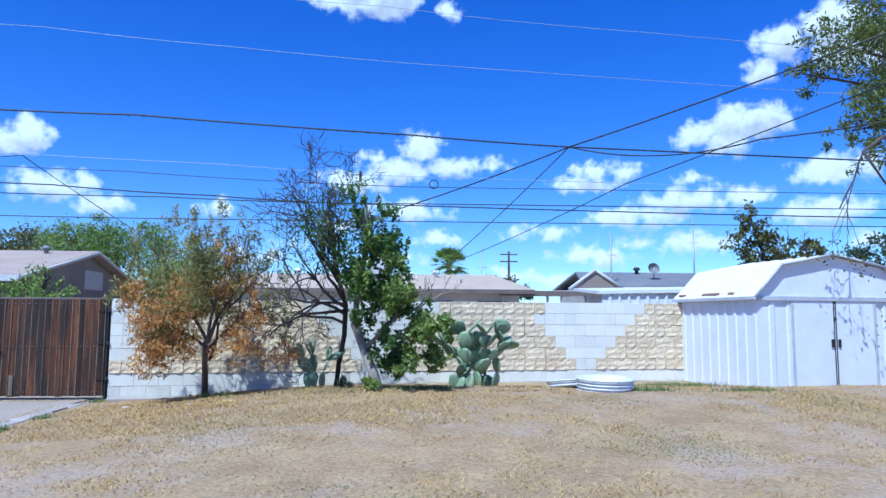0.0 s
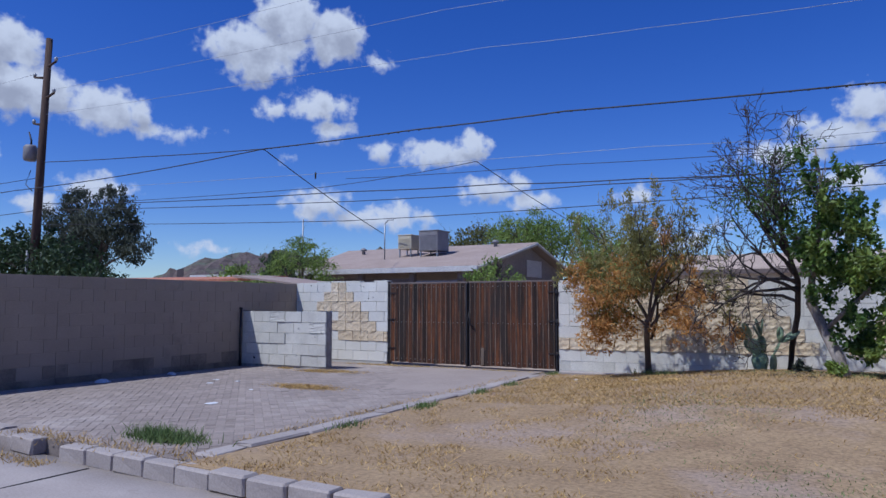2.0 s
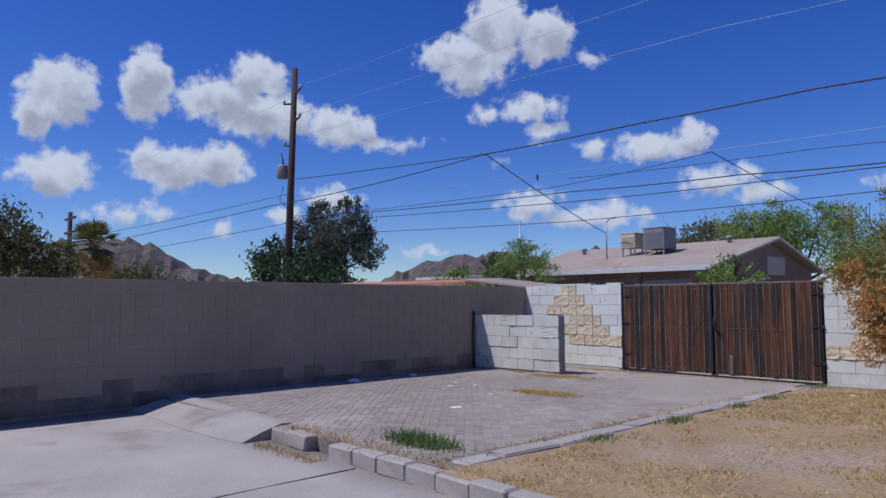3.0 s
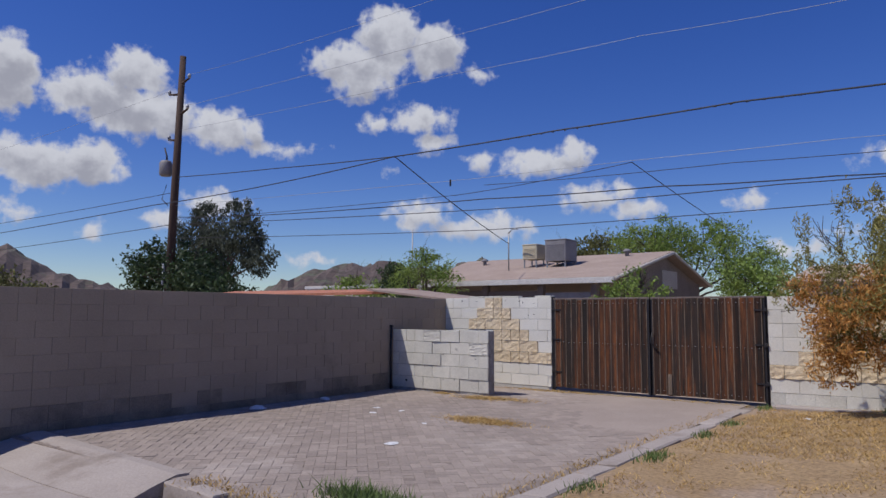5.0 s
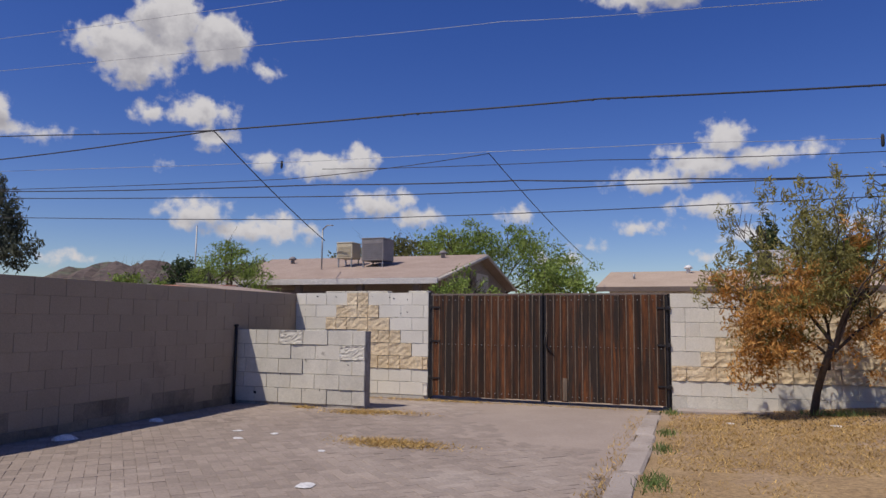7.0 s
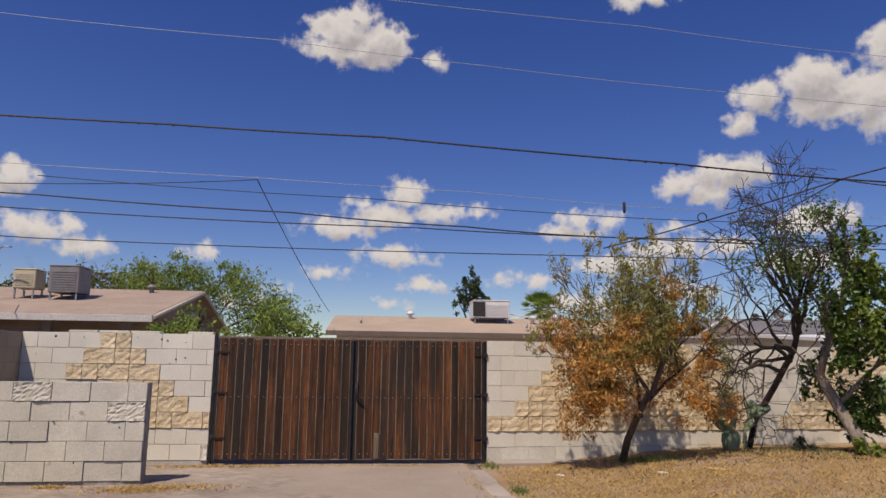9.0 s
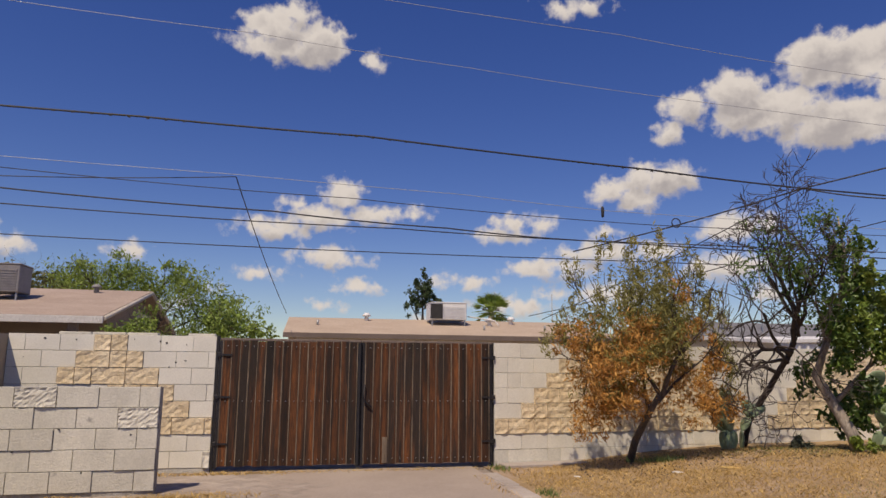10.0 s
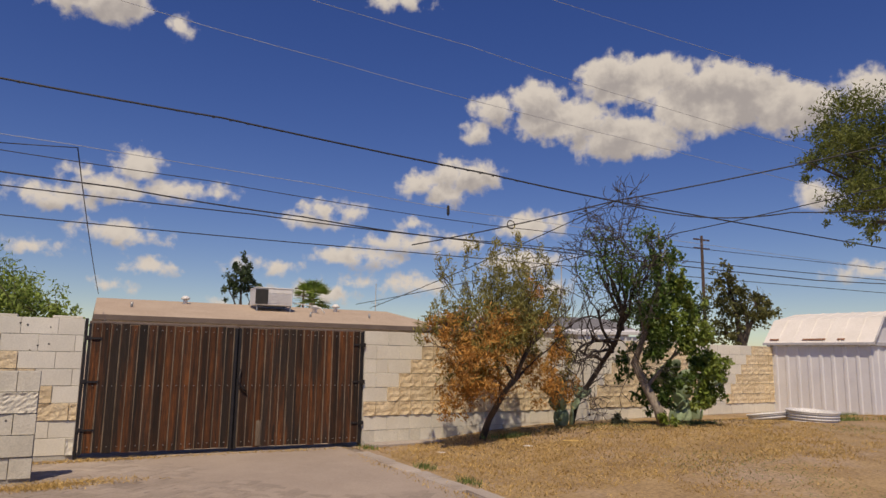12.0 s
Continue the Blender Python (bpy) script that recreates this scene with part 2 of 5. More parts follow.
M = {
    "block_white": mat("painted block", (0.66, 0.635, 0.555), (0.77, 0.745, 0.66), 1.3, 60, 0.9, 0.25, 0.05, fine_amount=0.12, c3=(0.52, 0.49, 0.44), c3_scale=2.6, c3_at=0.66),
    "block_tan": mat("tan split block", (0.66, 0.52, 0.33), (0.76, 0.64, 0.45), 3, 26, 0.95, 0.9, 0.07, fine_amount=0.22),
    "block_grey": mat("grey block", (0.55, 0.53, 0.46), (0.67, 0.645, 0.56), 3, 50, 0.95, 0.4, 0.07, fine_amount=0.14, c3=(0.36, 0.34, 0.30), c3_scale=6, c3_at=0.63),
    # boundary wall blocks and mortar: its shade is put into a darker colour
    "block_side": mat("shade-darkened painted block", (0.30, 0.242, 0.18), (0.36, 0.292, 0.22), 0.7, 60, 0.95, 0.3, 0.03, fine_amount=0.12, c3=(0.245, 0.198, 0.152), c3_scale=0.9, c3_at=0.62),
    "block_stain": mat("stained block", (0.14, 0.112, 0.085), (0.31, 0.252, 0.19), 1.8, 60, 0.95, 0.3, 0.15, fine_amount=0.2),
    "mortar": mat("mortar", (0.46, 0.44, 0.40), (0.56, 0.54, 0.49), 3, 80, 1, 0.4),
    "mortar_dark": mat("shadowed rough mortar", (0.26, 0.24, 0.215), (0.48, 0.46, 0.42), 9, 80, 1, 0.6),
    "mortar_side": mat("shade-darkened side mortar", (0.295, 0.238, 0.177), (0.35, 0.285, 0.215), 3, 80, 1, 0.3),
    "board": mat("redwood boards", (0.012, 0.006, 0.004), (0.17, 0.055, 0.014), 1.1, 9, 0.85, 0.45, 0.6, fine_amount=0.6, stretch=(11, 11, 0.7), c3=(0.022, 0.013, 0.009), c3_scale=0.45, c3_at=0.47),
    # pale tone for worn wood and for sunlight on the board edges
    "board_edge": mat("weathered board edge with sunlight in its tone", (0.085, 0.058, 0.04), (0.27, 0.21, 0.155), 3, 30, 0.95, 0.3, stretch=(4, 4, 0.6)),
    "steel_black": mat("black steel", (0.03, 0.03, 0.035), (0.05, 0.045, 0.045), 6, 60, 0.55, 0.1, metal=0.6),
    "steel_grey": mat("galvanised steel", (0.30, 0.31, 0.32), (0.40, 0.41, 0.42), 5, 60, 0.5, 0.1, metal=0.6),
    "paver": mat("dusty pavers", (0.27, 0.222, 0.185), (0.345, 0.288, 0.243), 0.45, 35, 0.95, 0.35, 0.13, fine_amount=0.18, c3=(0.37, 0.315, 0.27), c3_scale=0.5, c3_at=0.54),
    "paver_far": mat("dusty pavers joined", (0.27, 0.222, 0.185), (0.345, 0.288, 0.243), 0.45, 35, 0.95, 0.35, 0.13, True, fine_amount=0.18, c3=(0.37, 0.315, 0.27), c3_scale=0.5, c3_at=0.54),
    "dust": mat("packed dust", (0.30, 0.245, 0.205), (0.37, 0.307, 0.258), 0.8, 40, 1, 0.3, fine_amount=0.14),
    "sand": mat("joint sand", (0.21, 0.17, 0.14), (0.29, 0.24, 0.20), 2, 60, 1, 0.4),
    "concrete": mat("pale concrete", (0.33, 0.285, 0.25), (0.41, 0.36, 0.32), 0.8, 50, 0.92, 0.25, 0.08, fine_amount=0.16, c3=(0.27, 0.225, 0.19), c3_scale=0.7, c3_at=0.56),
    "dirt": mat("dry yard", (0.275, 0.185, 0.095), (0.39, 0.275, 0.145), 1.6, 24, 1, 0.6, fine_amount=0.38, c3=(0.36, 0.267, 0.185), c3_scale=0.42, c3_at=0.52),
    "land": mat("open land", (0.33, 0.26, 0.20), (0.40, 0.32, 0.25), 0.2, 8, 1, 0.3),
    "straw": mat("straw", (0.46, 0.30, 0.105), (0.60, 0.425, 0.17), 2, 20, 0.9, 0, 0.35, True, translucent=0.2),
    "grass": mat("green grass", (0.13, 0.20, 0.05), (0.20, 0.26, 0.09), 2, 20, 0.8, 0, 0.3, True, translucent=0.25),
    "leaf": mat("citrus leaves", (0.065, 0.13, 0.025), (0.14, 0.225, 0.045), 1.5, 20, 0.45, 0, 0.45, True, fine_amount=0.2, translucent=0.35),
    "leaf_lime": mat("young leaves", (0.14, 0.22, 0.035), (0.24, 0.30, 0.06), 2.5, 20, 0.5, 0, 0.35, True, fine_amount=0.2, translucent=0.35),
    "leaf_olive": mat("olive willow leaves", (0.22, 0.215, 0.06), (0.35, 0.315, 0.105), 1.5, 20, 0.7, 0, 0.4, True, fine_amount=0.2, translucent=0.35),
    "leaf_dry": mat("dry orange leaves", (0.50, 0.245, 0.062), (0.65, 0.38, 0.12), 2, 20, 0.85, 0, 0.4, True, fine_amount=0.2, translucent=0.35),
    "leaf_far": mat("mesquite leaves", (0.165, 0.25, 0.045), (0.29, 0.38, 0.09), 0.5, 10, 0.7, 0, 0.45, True, translucent=0.35),
    "leaf_dark": mat("dark leaves", (0.03, 0.058, 0.02), (0.065, 0.105, 0.036), 0.6, 10, 0.6, 0, 0.45, True, translucent=0.2),
    "leaf_grey": mat("grey green leaves", (0.055, 0.07, 0.045), (0.10, 0.115, 0.075), 0.6, 10, 0.7, 0, 0.4, True, translucent=0.25),
    "leaf_pine": mat("olive pine needles", (0.09, 0.125, 0.022), (0.19, 0.21, 0.045), 1.2, 10, 0.7, 0, 0.4, True, translucent=0.3),
    "leaf_dull": mat("dull olive leaves", (0.10, 0.11, 0.03), (0.17, 0.165, 0.05), 0.6, 10, 0.7, 0, 0.4, True, translucent=0.25),
    "bark": mat("dark bark", (0.06, 0.045, 0.035), (0.13, 0.10, 0.08), 6, 50, 0.95, 0.8, stretch=(1, 1, 0.35)),
    "bark_pale": mat("pale bark", (0.24, 0.20, 0.16), (0.36, 0.31, 0.26), 5, 45, 0.95, 0.8, stretch=(1, 1, 0.35)),
    "twig": mat("bare grey twigs", (0.04, 0.032, 0.029), (0.085, 0.068, 0.06), 5, 40, 0.95, 0.2),
    "pad": mat("cactus pad", (0.17, 0.25, 0.14), (0.29, 0.37, 0.23), 4, 26, 0.6, 0.15, 0.25, fine_amount=0.18),
    "shed_white": mat("weathered white metal", (0.64, 0.65, 0.69), (0.72, 0.73, 0.77), 2, 50, 0.5, 0.05, fine_amount=0.06, c3=(0.58, 0.56, 0.55), c3_scale=1.4, c3_at=0.64),
    "shed_roof": mat("sun bleached shed roof", (0.68, 0.65, 0.60), (0.76, 0.73, 0.69), 2, 40, 0.6, 0.1, fine_amount=0.1, c3=(0.42, 0.33, 0.27), c3_scale=1.5, c3_at=0.68),
    "rust": mat("rust", (0.20, 0.085, 0.045), (0.32, 0.16, 0.09), 12, 60, 0.95, 0.3),
    "trim_grey": mat("grey trim", (0.42, 0.42, 0.45), (0.52, 0.52, 0.55), 4, 60, 0.6, 0.1),
    "plastic": mat("white ribbed plastic", (0.62, 0.62, 0.62), (0.72, 0.72, 0.72), 6, 60, 0.5, 0.05, c3=(0.48, 0.44, 0.38), c3_scale=5, c3_at=0.62),
    "dark": mat("dark recess", (0.02, 0.02, 0.022), (0.035, 0.033, 0.033), 3, 30, 0.8, 0),
    "shingle": mat("tan shingles", (0.32, 0.245, 0.20), (0.40, 0.315, 0.26), 0.7, 14, 0.95, 0.6, fine_amount=0.22, stretch=(1, 1, 3)),
    "shingle_tan": mat("pale tan shingles", (0.40, 0.31, 0.235), (0.47, 0.375, 0.29), 0.7, 14, 0.95, 0.6, fine_amount=0.2, stretch=(1, 1, 3)),
    "shingle_grey": mat("dark grey shingles", (0.14, 0.14, 0.155), (0.19, 0.19, 0.20), 0.7, 14, 0.95, 0.5, fine_amount=0.2),
    "stucco": mat("brown stucco", (0.24, 0.19, 0.155), (0.30, 0.24, 0.20), 1, 40, 0.95, 0.4),
    "stucco_light": mat("light stucco", (0.50, 0.45, 0.39), (0.58, 0.53, 0.46), 1, 40, 0.95, 0.4),
    "fascia": mat("grey white fascia", (0.50, 0.49, 0.48), (0.60, 0.59, 0.57), 1.5, 40, 0.8, 0.1),
    "fascia_brown": mat("brown fascia", (0.13, 0.10, 0.085), (0.18, 0.14, 0.12), 1.5, 40, 0.8, 0.1),
    "metal_beige": mat("beige cooler metal", (0.50, 0.45, 0.32), (0.58, 0.52, 0.38), 3, 40, 0.6, 0.05),
    "metal_ac": mat("grey unit metal", (0.19, 0.18, 0.19), (0.25, 0.24, 0.245), 3, 40, 0.6, 0.05),
    "metal_white": mat("white metal", (0.66, 0.66, 0.66), (0.74, 0.74, 0.73), 3, 40, 0.55, 0.05),
    "orange_tile": mat("orange clay roof", (0.42, 0.16, 0.09), (0.52, 0.23, 0.14), 2, 20, 0.9, 0.3),
    "pole_wood": mat("creosoted pole", (0.045, 0.028, 0.022), (0.09, 0.055, 0.042), 3, 30, 0.95, 0.5, stretch=(1, 1, 0.12)),
    "wire_black": mat("black cable", (0.02, 0.02, 0.024), (0.03, 0.03, 0.034), 3, 30, 0.6, 0),
    "wire_pale": mat("bare aluminium wire", (0.34, 0.36, 0.40), (0.42, 0.44, 0.48), 3, 30, 0.5, 0, metal=0.2),
    "hill": mat("desert hill", (0.085, 0.065, 0.058), (0.14, 0.105, 0.09), 0.012, 0.11, 1, 0, fine_amount=0.4, c3=(0.11, 0.12, 0.075), c3_scale=0.02, c3_at=0.52),
    "litter": mat("white litter", (0.66, 0.66, 0.66), (0.76, 0.76, 0.75), 8, 40, 0.7, 0.1),
}


# ---- builders ----
def link(name, me, material, parent=None, label=""):
    ob = new(name, me)
    if material is not None and not me.materials:
        for m in material if isinstance(material, (list, tuple)) else (material,):
            me.materials.append(M[m])
    if parent is not None:
        ob.parent = parent
    if label:
        ob["label"] = label
    return ob


def part(name, bm, material, parent, label=""):
    me = bpy.data.meshes.new(name)
    bm.to_mesh(me)
    bm.free()
    return link(name, me, material, parent, label)


def thing(name, label, category, group="", at=None, kind=""):
    ob = new(name)
    ob.empty_display_size = 0.2
    if at is not None:
        ob.matrix_basis = at
    return tagged(ob, label, category, group, kind)


def add_box(bm, x0, x1, y0, y1, z0, z1, bevel=0.0, m=None):
    r = bmesh.ops.create_cube(bm, size=1)
    mx = Matrix.Translation(((x0 + x1) / 2, (y0 + y1) / 2, (z0 + z1) / 2)) @ Matrix.Diagonal((x1 - x0, y1 - y0, z1 - z0, 1))
    if m is not None:
        mx = m @ mx
    bmesh.ops.transform(bm, matrix=mx, verts=r["verts"])
    if bevel:
        edges = list({e for v in r["verts"] for e in v.link_edges})
        bmesh.ops.bevel(bm, geom=edges, offset=bevel, segments=1, affect="EDGES")
    return bm


def bx(x0, x1, y0, y1, z0, z1, bevel=0.0, m=None):
    return add_box(bmesh.new(), x0, x1, y0, y1, z0, z1, bevel, m)


def add_tube(bm, pts, radii, sides=6, cap=True):
    rings = []
    up = Vector((0.03, 0.02, 1))
    for i, p in enumerate(pts):
        p = Vector(p)
        d = Vector(pts[min(i + 1, len(pts) - 1)]) - Vector(pts[max(i - 1, 0)])
        if d.length < 1e-6:
            d = Vector((0, 0, 1))
        d.normalize()
        a = d.cross(up if abs(d.dot(up.normalized())) < 0.95 else Vector((1, 0, 0))).normalized()
        b = d.cross(a)
        r = radii[i] if isinstance(radii, (list, tuple)) else radii
        rings.append([bm.verts.new(p + a * (r * math.cos(k * math.tau / sides)) + b * (r * math.sin(k * math.tau / sides))) for k in range(sides)])
    for u, v in zip(rings, rings[1:]):
        for k in range(sides):
            f = bm.faces.new((u[k], u[(k + 1) % sides], v[(k + 1) % sides], v[k]))
            f.smooth = True
    if cap:
        bm.faces.new(rings[0][::-1])
        bm.faces.new(rings[-1])
    return bm


def tube(pts, radii, sides=6):
    return add_tube(bmesh.new(), pts, radii, sides)


def leaves(name, centres, length, width, material, parent, label="", droop=0.0, flat=0.0):
    """Many small four-cornered, slightly folded leaves at the centres given."""
    n = len(centres)
    c = np.asarray(centres, float)
    d = nrg.normal(size=(n, 3))
    d[:, 2] = d[:, 2] * (1 - flat) - droop
    d /= np.linalg.norm(d, axis=1)[:, None]
    s = np.cross(d, nrg.normal(size=(n, 3)))
    s /= np.linalg.norm(s, axis=1)[:, None] + 1e-9
    k = np.cross(d, s)
    ln = (length * nrg.uniform(0.6, 1.3, n))[:, None]
    wd = (width * nrg.uniform(0.7, 1.3, n))[:, None]
    v = np.stack([c - d * ln / 2, c + s * wd / 2 + k * wd * 0.2, c + d * ln / 2, c - s * wd / 2 + k * wd * 0.2], 1).reshape(-1, 3)
    me = bpy.data.meshes.new(name)
    i = np.arange(n) * 4
    me.from_pydata(v.tolist(), [], np.stack([i, i + 1, i + 2, i + 3], 1).tolist())
    return link(name, me, material, parent, label)


def clumps(blobs, n, shell=0.55):
    """Points gathered in small tufts inside ellipsoids (x, y, z, rx, ry, rz)."""
    out = []
    vol = [b[3] * b[4] * b[5] for b in blobs]
    for b, v in zip(blobs, vol):
        m = max(20, int(n * v / sum(vol)))
        tufts = max(5, m // 28)
        u = nrg.normal(size=(tufts, 3))
        u /= np.linalg.norm(u, axis=1)[:, None]
        u *= (shell + (1 - shell) * nrg.uniform(0, 1, tufts) ** 0.5)[:, None] * nrg.uniform(0.55, 1.12, tufts)[:, None]
        t = u[nrg.randint(0, tufts, m)] + nrg.normal(size=(m, 3)) * 0.13
        out.append(np.array(b[:3]) + t * np.array(b[3:]))
    return np.concatenate(out)


def grow(bm, p, d, length, radius, depth, tips, spread=0.6, up=0.15, wobble=0.22, r=None, keep=0.68, sides=6):
    """A limb that bends and forks into thinner ones."""
    r = r or rng
    pts, rad = [Vector(p)], [radius]
    d = Vector(d).normalized()
    n = 4
    for i in range(n):
        d = (d + Vector((r.uniform(-1, 1), r.uniform(-1, 1), r.uniform(-1, 1) + up)) * wobble).normalized()
        pts.append(pts[-1] + d * length / n)
        rad.append(radius * (1 - 0.4 * (i + 1) / n))
    add_tube(bm, pts, rad, sides if radius > 0.02 else 4, False)
    if depth == 0:
        tips.append(pts[-1].copy())
        return
    for _ in range(r.choice((2, 2, 3))):
        k = r.choice((2, 3, 4))
        nd = (d + Vector((r.uniform(-1, 1), r.uniform(-1, 1), r.uniform(-0.7, 1))) * spread).normalized()
        grow(bm, pts[k], nd, length * r.uniform(keep - 0.1, keep + 0.12), max(0.0052, rad[k] * 0.74), depth - 1, tips, spread, up, wobble, r, keep, sides)


# ---- ground and setting ----
def smooth(v):
    v = min(1.0, max(0.0, v))
    return v * v * (3 - 2 * v)


def height(x, y):
    rise = smooth((x - 3.7) / 4.2) * (0.31 * smooth((y + 7) / 5) - 0.09 * smooth((y + 1.2) / 1.2))
    return rise + 0.012 * noise.noise(Vector((x * 0.9, y * 0.9, 3)))


def sheet(name, x0, x1, y0, y1, nx, ny, zf, material, skirt=0.0):
    bm = bmesh.new()
    g = [[bm.verts.new((x0 + (x1 - x0) * i / nx, y0 + (y1 - y0) * j / ny, zf(x0 + (x1 - x0) * i / nx, y0 + (y1 - y0) * j / ny))) for j in range(ny + 1)] for i in range(nx + 1)]
    for i in range(nx):
        for j in range(ny):
            bm.faces.new((g[i][j], g[i + 1][j], g[i + 1][j + 1], g[i][j + 1])).smooth = True
    if skirt:
        rim = [g[i][0] for i in range(nx + 1)] + [g[nx][j] for j in range(1, ny + 1)] + [g[i][ny] for i in range(nx - 1, -1, -1)] + [g[0][j] for j in range(ny - 1, 0, -1)]
        low = [bm.verts.new((v.co.x, v.co.y, v.co.z - skirt)) for v in rim]
        for i in range(len(rim)):
            k = (i + 1) % len(rim)
            bm.faces.new((rim[i], low[i], low[k], rim[k]))
    me = bpy.data.meshes.new(name)
    bm.to_mesh(me)
    bm.free()
    return link(name, me, material)


ground = tagged(sheet("ground", -2500, 2500, -600, 3600, 20, 20, lambda x, y: -0.22, "land"), "bare tan earth reaching the horizon", "ground", kind="structure")
driveway = tagged(sheet("driveway", -2.58, 30, -22, -8.35, 40, 24, lambda x, y: -0.14 + 0.006 * noise.noise(Vector((x, y, 0))), "concrete", 0.1), "pale stained concrete driveway slab with joints", "driveway", kind="structure")
yard = tagged(sheet("yard", 3.62, 30, -8.45, 1.9, 110, 56, height, "dirt", 0.25), "dry sandy yard with sparse straw-coloured grass", "yard", kind="structure")
alley = tagged(sheet("alley", -60, 70, 0.2, 9, 30, 4, lambda x, y: -0.06, "land", 0.1), "dusty alley behind the block wall", "alley", kind="structure")

# ---- block walls ----
COURSE, BLOCK = 0.2032, 0.4064
block_mesh = {}


def block_data(length, split, material, h=COURSE, j=0.005, jz=0.005):
    """A block whose face looks to -y, its near upper corner at the origin; split ones have a broken face."""
    key = (round(length, 3), split, material, round(h, 3))
    if key in block_mesh:
        return block_mesh[key]
    bm = bmesh.new()
    fine_face = split and material == "block_grey"
    nx, nz = (14, 8) if fine_face else ((max(3, int(length / 0.065)), 4) if split else (1, 1))
    r = random.Random(len(block_mesh))
    x0, x1, z0, z1 = j, length - j, -h + jz, -jz
    c = 0.006 if jz > 0.0045 else 0.0025
    inner = []
    for i in range(nx + 1):
        row = []
        for k in range(nz + 1):
            x, z = x0 + c + (x1 - x0 - 2 * c) * i / nx, z0 + c + (z1 - z0 - 2 * c) * k / nz
            y = -r.uniform(0.004, 0.017) if split and 0 < i < nx and 0 < k < nz else (-r.uniform(0.008, 0.024) if split else 0)
            row.append(bm.verts.new((x, y, z)))
        inner.append(row)
    for i in range(nx):
        for k in range(nz):
            bm.faces.new((inner[i][k], inner[i + 1][k], inner[i + 1][k + 1], inner[i][k + 1]))
    rim = [inner[i][0] for i in range(nx + 1)] + [inner[nx][k] for k in range(1, nz + 1)] + [inner[i][nz] for i in range(nx - 1, -1, -1)] + [inner[0][k] for k in range(nz - 1, 0, -1)]
    out, back = [], []
    for v in rim:
        x = x0 if v.co.x <= x0 + c + 1e-6 else (x1 if v.co.x >= x1 - c - 1e-6 else v.co.x)
        z = z0 if v.co.z <= z0 + c + 1e-6 else (z1 if v.co.z >= z1 - c - 1e-6 else v.co.z)
        out.append(bm.verts.new((x, c, z)))
        back.append(bm.verts.new((x, 0.03, z)))
    for i in range(len(rim)):
        k = (i + 1) % len(rim)
        bm.faces.new((rim[i], out[i], out[k], rim[k]))
        bm.faces.new((out[i], back[i], back[k], out[k]))
    bmesh.ops.recalc_face_normals(bm, faces=bm.faces)
    me = bpy.data.meshes.new("block")
    bm.to_mesh(me)
    bm.free()
    me.materials.append(M[material])
    block_mesh[key] = me
    return me


def lay(wall, origin, angle, length, top, courses, pick, first_half=0, h=COURSE, seed=1, wob=0.003, j=0.005, jz=0.005, shift=0.0):
    """Courses of blocks on a wall's face, along +x of the angle given, counted from the top."""
    r = random.Random(seed)
    base = Matrix.Translation(origin) @ Matrix.Rotation(angle, 4, "Z")
    for row in range(courses):
        x = shift - (BLOCK / 2 if (row + first_half) % 2 else 0)
        while x < length - 0.03:
            a, b = max(0, x), min(length, x + BLOCK)
            x += BLOCK
            if b - a < 0.04:
                continue
            halves = [(a, b)]
            split, material = pick(row, (a + b) / 2, r)
            if b - a > 0.3 and (r.random() < 0.1 or (material == "block_tan" and r.random() < 0.4)) and not (split and material == "block_grey"):
                halves = [(a, (a + b) / 2), ((a + b) / 2, b)]
            for a, b in halves:
                me = block_data(round((b - a) / 0.0508) * 0.0508 if abs(b - a - round((b - a) / 0.0508) * 0.0508) < 0.003 else b - a, split, material, h, j, jz)
                ob = new("block", me)
                ob.parent = wall
                ob.matrix_basis = base @ pose(a, r.uniform(-wob, wob), top - row * h, r.uniform(-0.4, 0.4), 0, r.uniform(-0.3, 0.3))


def wall_core(name, label, bm, material):
    me = bpy.data.meshes.new(name)
    bm.to_mesh(me)
    bm.free()
    return tagged(link(name, me, material), label, "wall", kind="structure")


TOP_R, TOP_L, TOP_S, TOP_STUB = 1.715, 1.745, 1.73, 1.125
RW_A = radians(5.6)
RW = Matrix.Translation((3.77, 0, 0)) @ Matrix.Rotation(RW_A, 4, "Z")
wall_right = wall_core("wall_right", "white painted block wall with tan split-face bands", bx(0, 10.62, 0.007, 0.2, -0.2, TOP_R - 0.004, 0, RW), "mortar")
wall_far = wall_core("wall_east", "white painted block wall beyond the metal shed", bx(10.3, 26.3, 0.45, 0.65, -0.2, TOP_R, 0, RW), "block_white")
wall_left = wall_core("wall_left", "white painted block wall beside the gate", bx(-2.58, -0.05, 0.008, 0.2, -0.2, TOP_L - 0.004), "mortar")
wall_side = wall_core("wall_side", "grey-tan painted block boundary wall, shade put into its colour", bx(-2.78, -2.586, -14.2, 0.2, -0.25, TOP_S - 0.004), "mortar_side")
wall_back = wall_core("wall_south", "painted block wall closing the yard behind", bx(-2.78, 30, -22.2, -22, -0.25, 1.7), "block_white")
wall_side_2 = wall_core("wall_side_south", "painted block boundary wall further along, shade put into its colour", bx(-2.78, -2.58, -22, -14.2, -0.25, TOP_S), "block_side")
wall_east_end = wall_core("wall_east_end", "painted block wall on the far side of the yard", bx(30, 30.2, -22.2, 0.2, -0.25, 1.7), "block_white")
STUB_A = math.atan2(0.07, 2.0)
STUB_L = 2.17
stub_at = Matrix.Translation((-2.578, -1.68, 0)) @ Matrix.Rotation(STUB_A, 4, "Z")
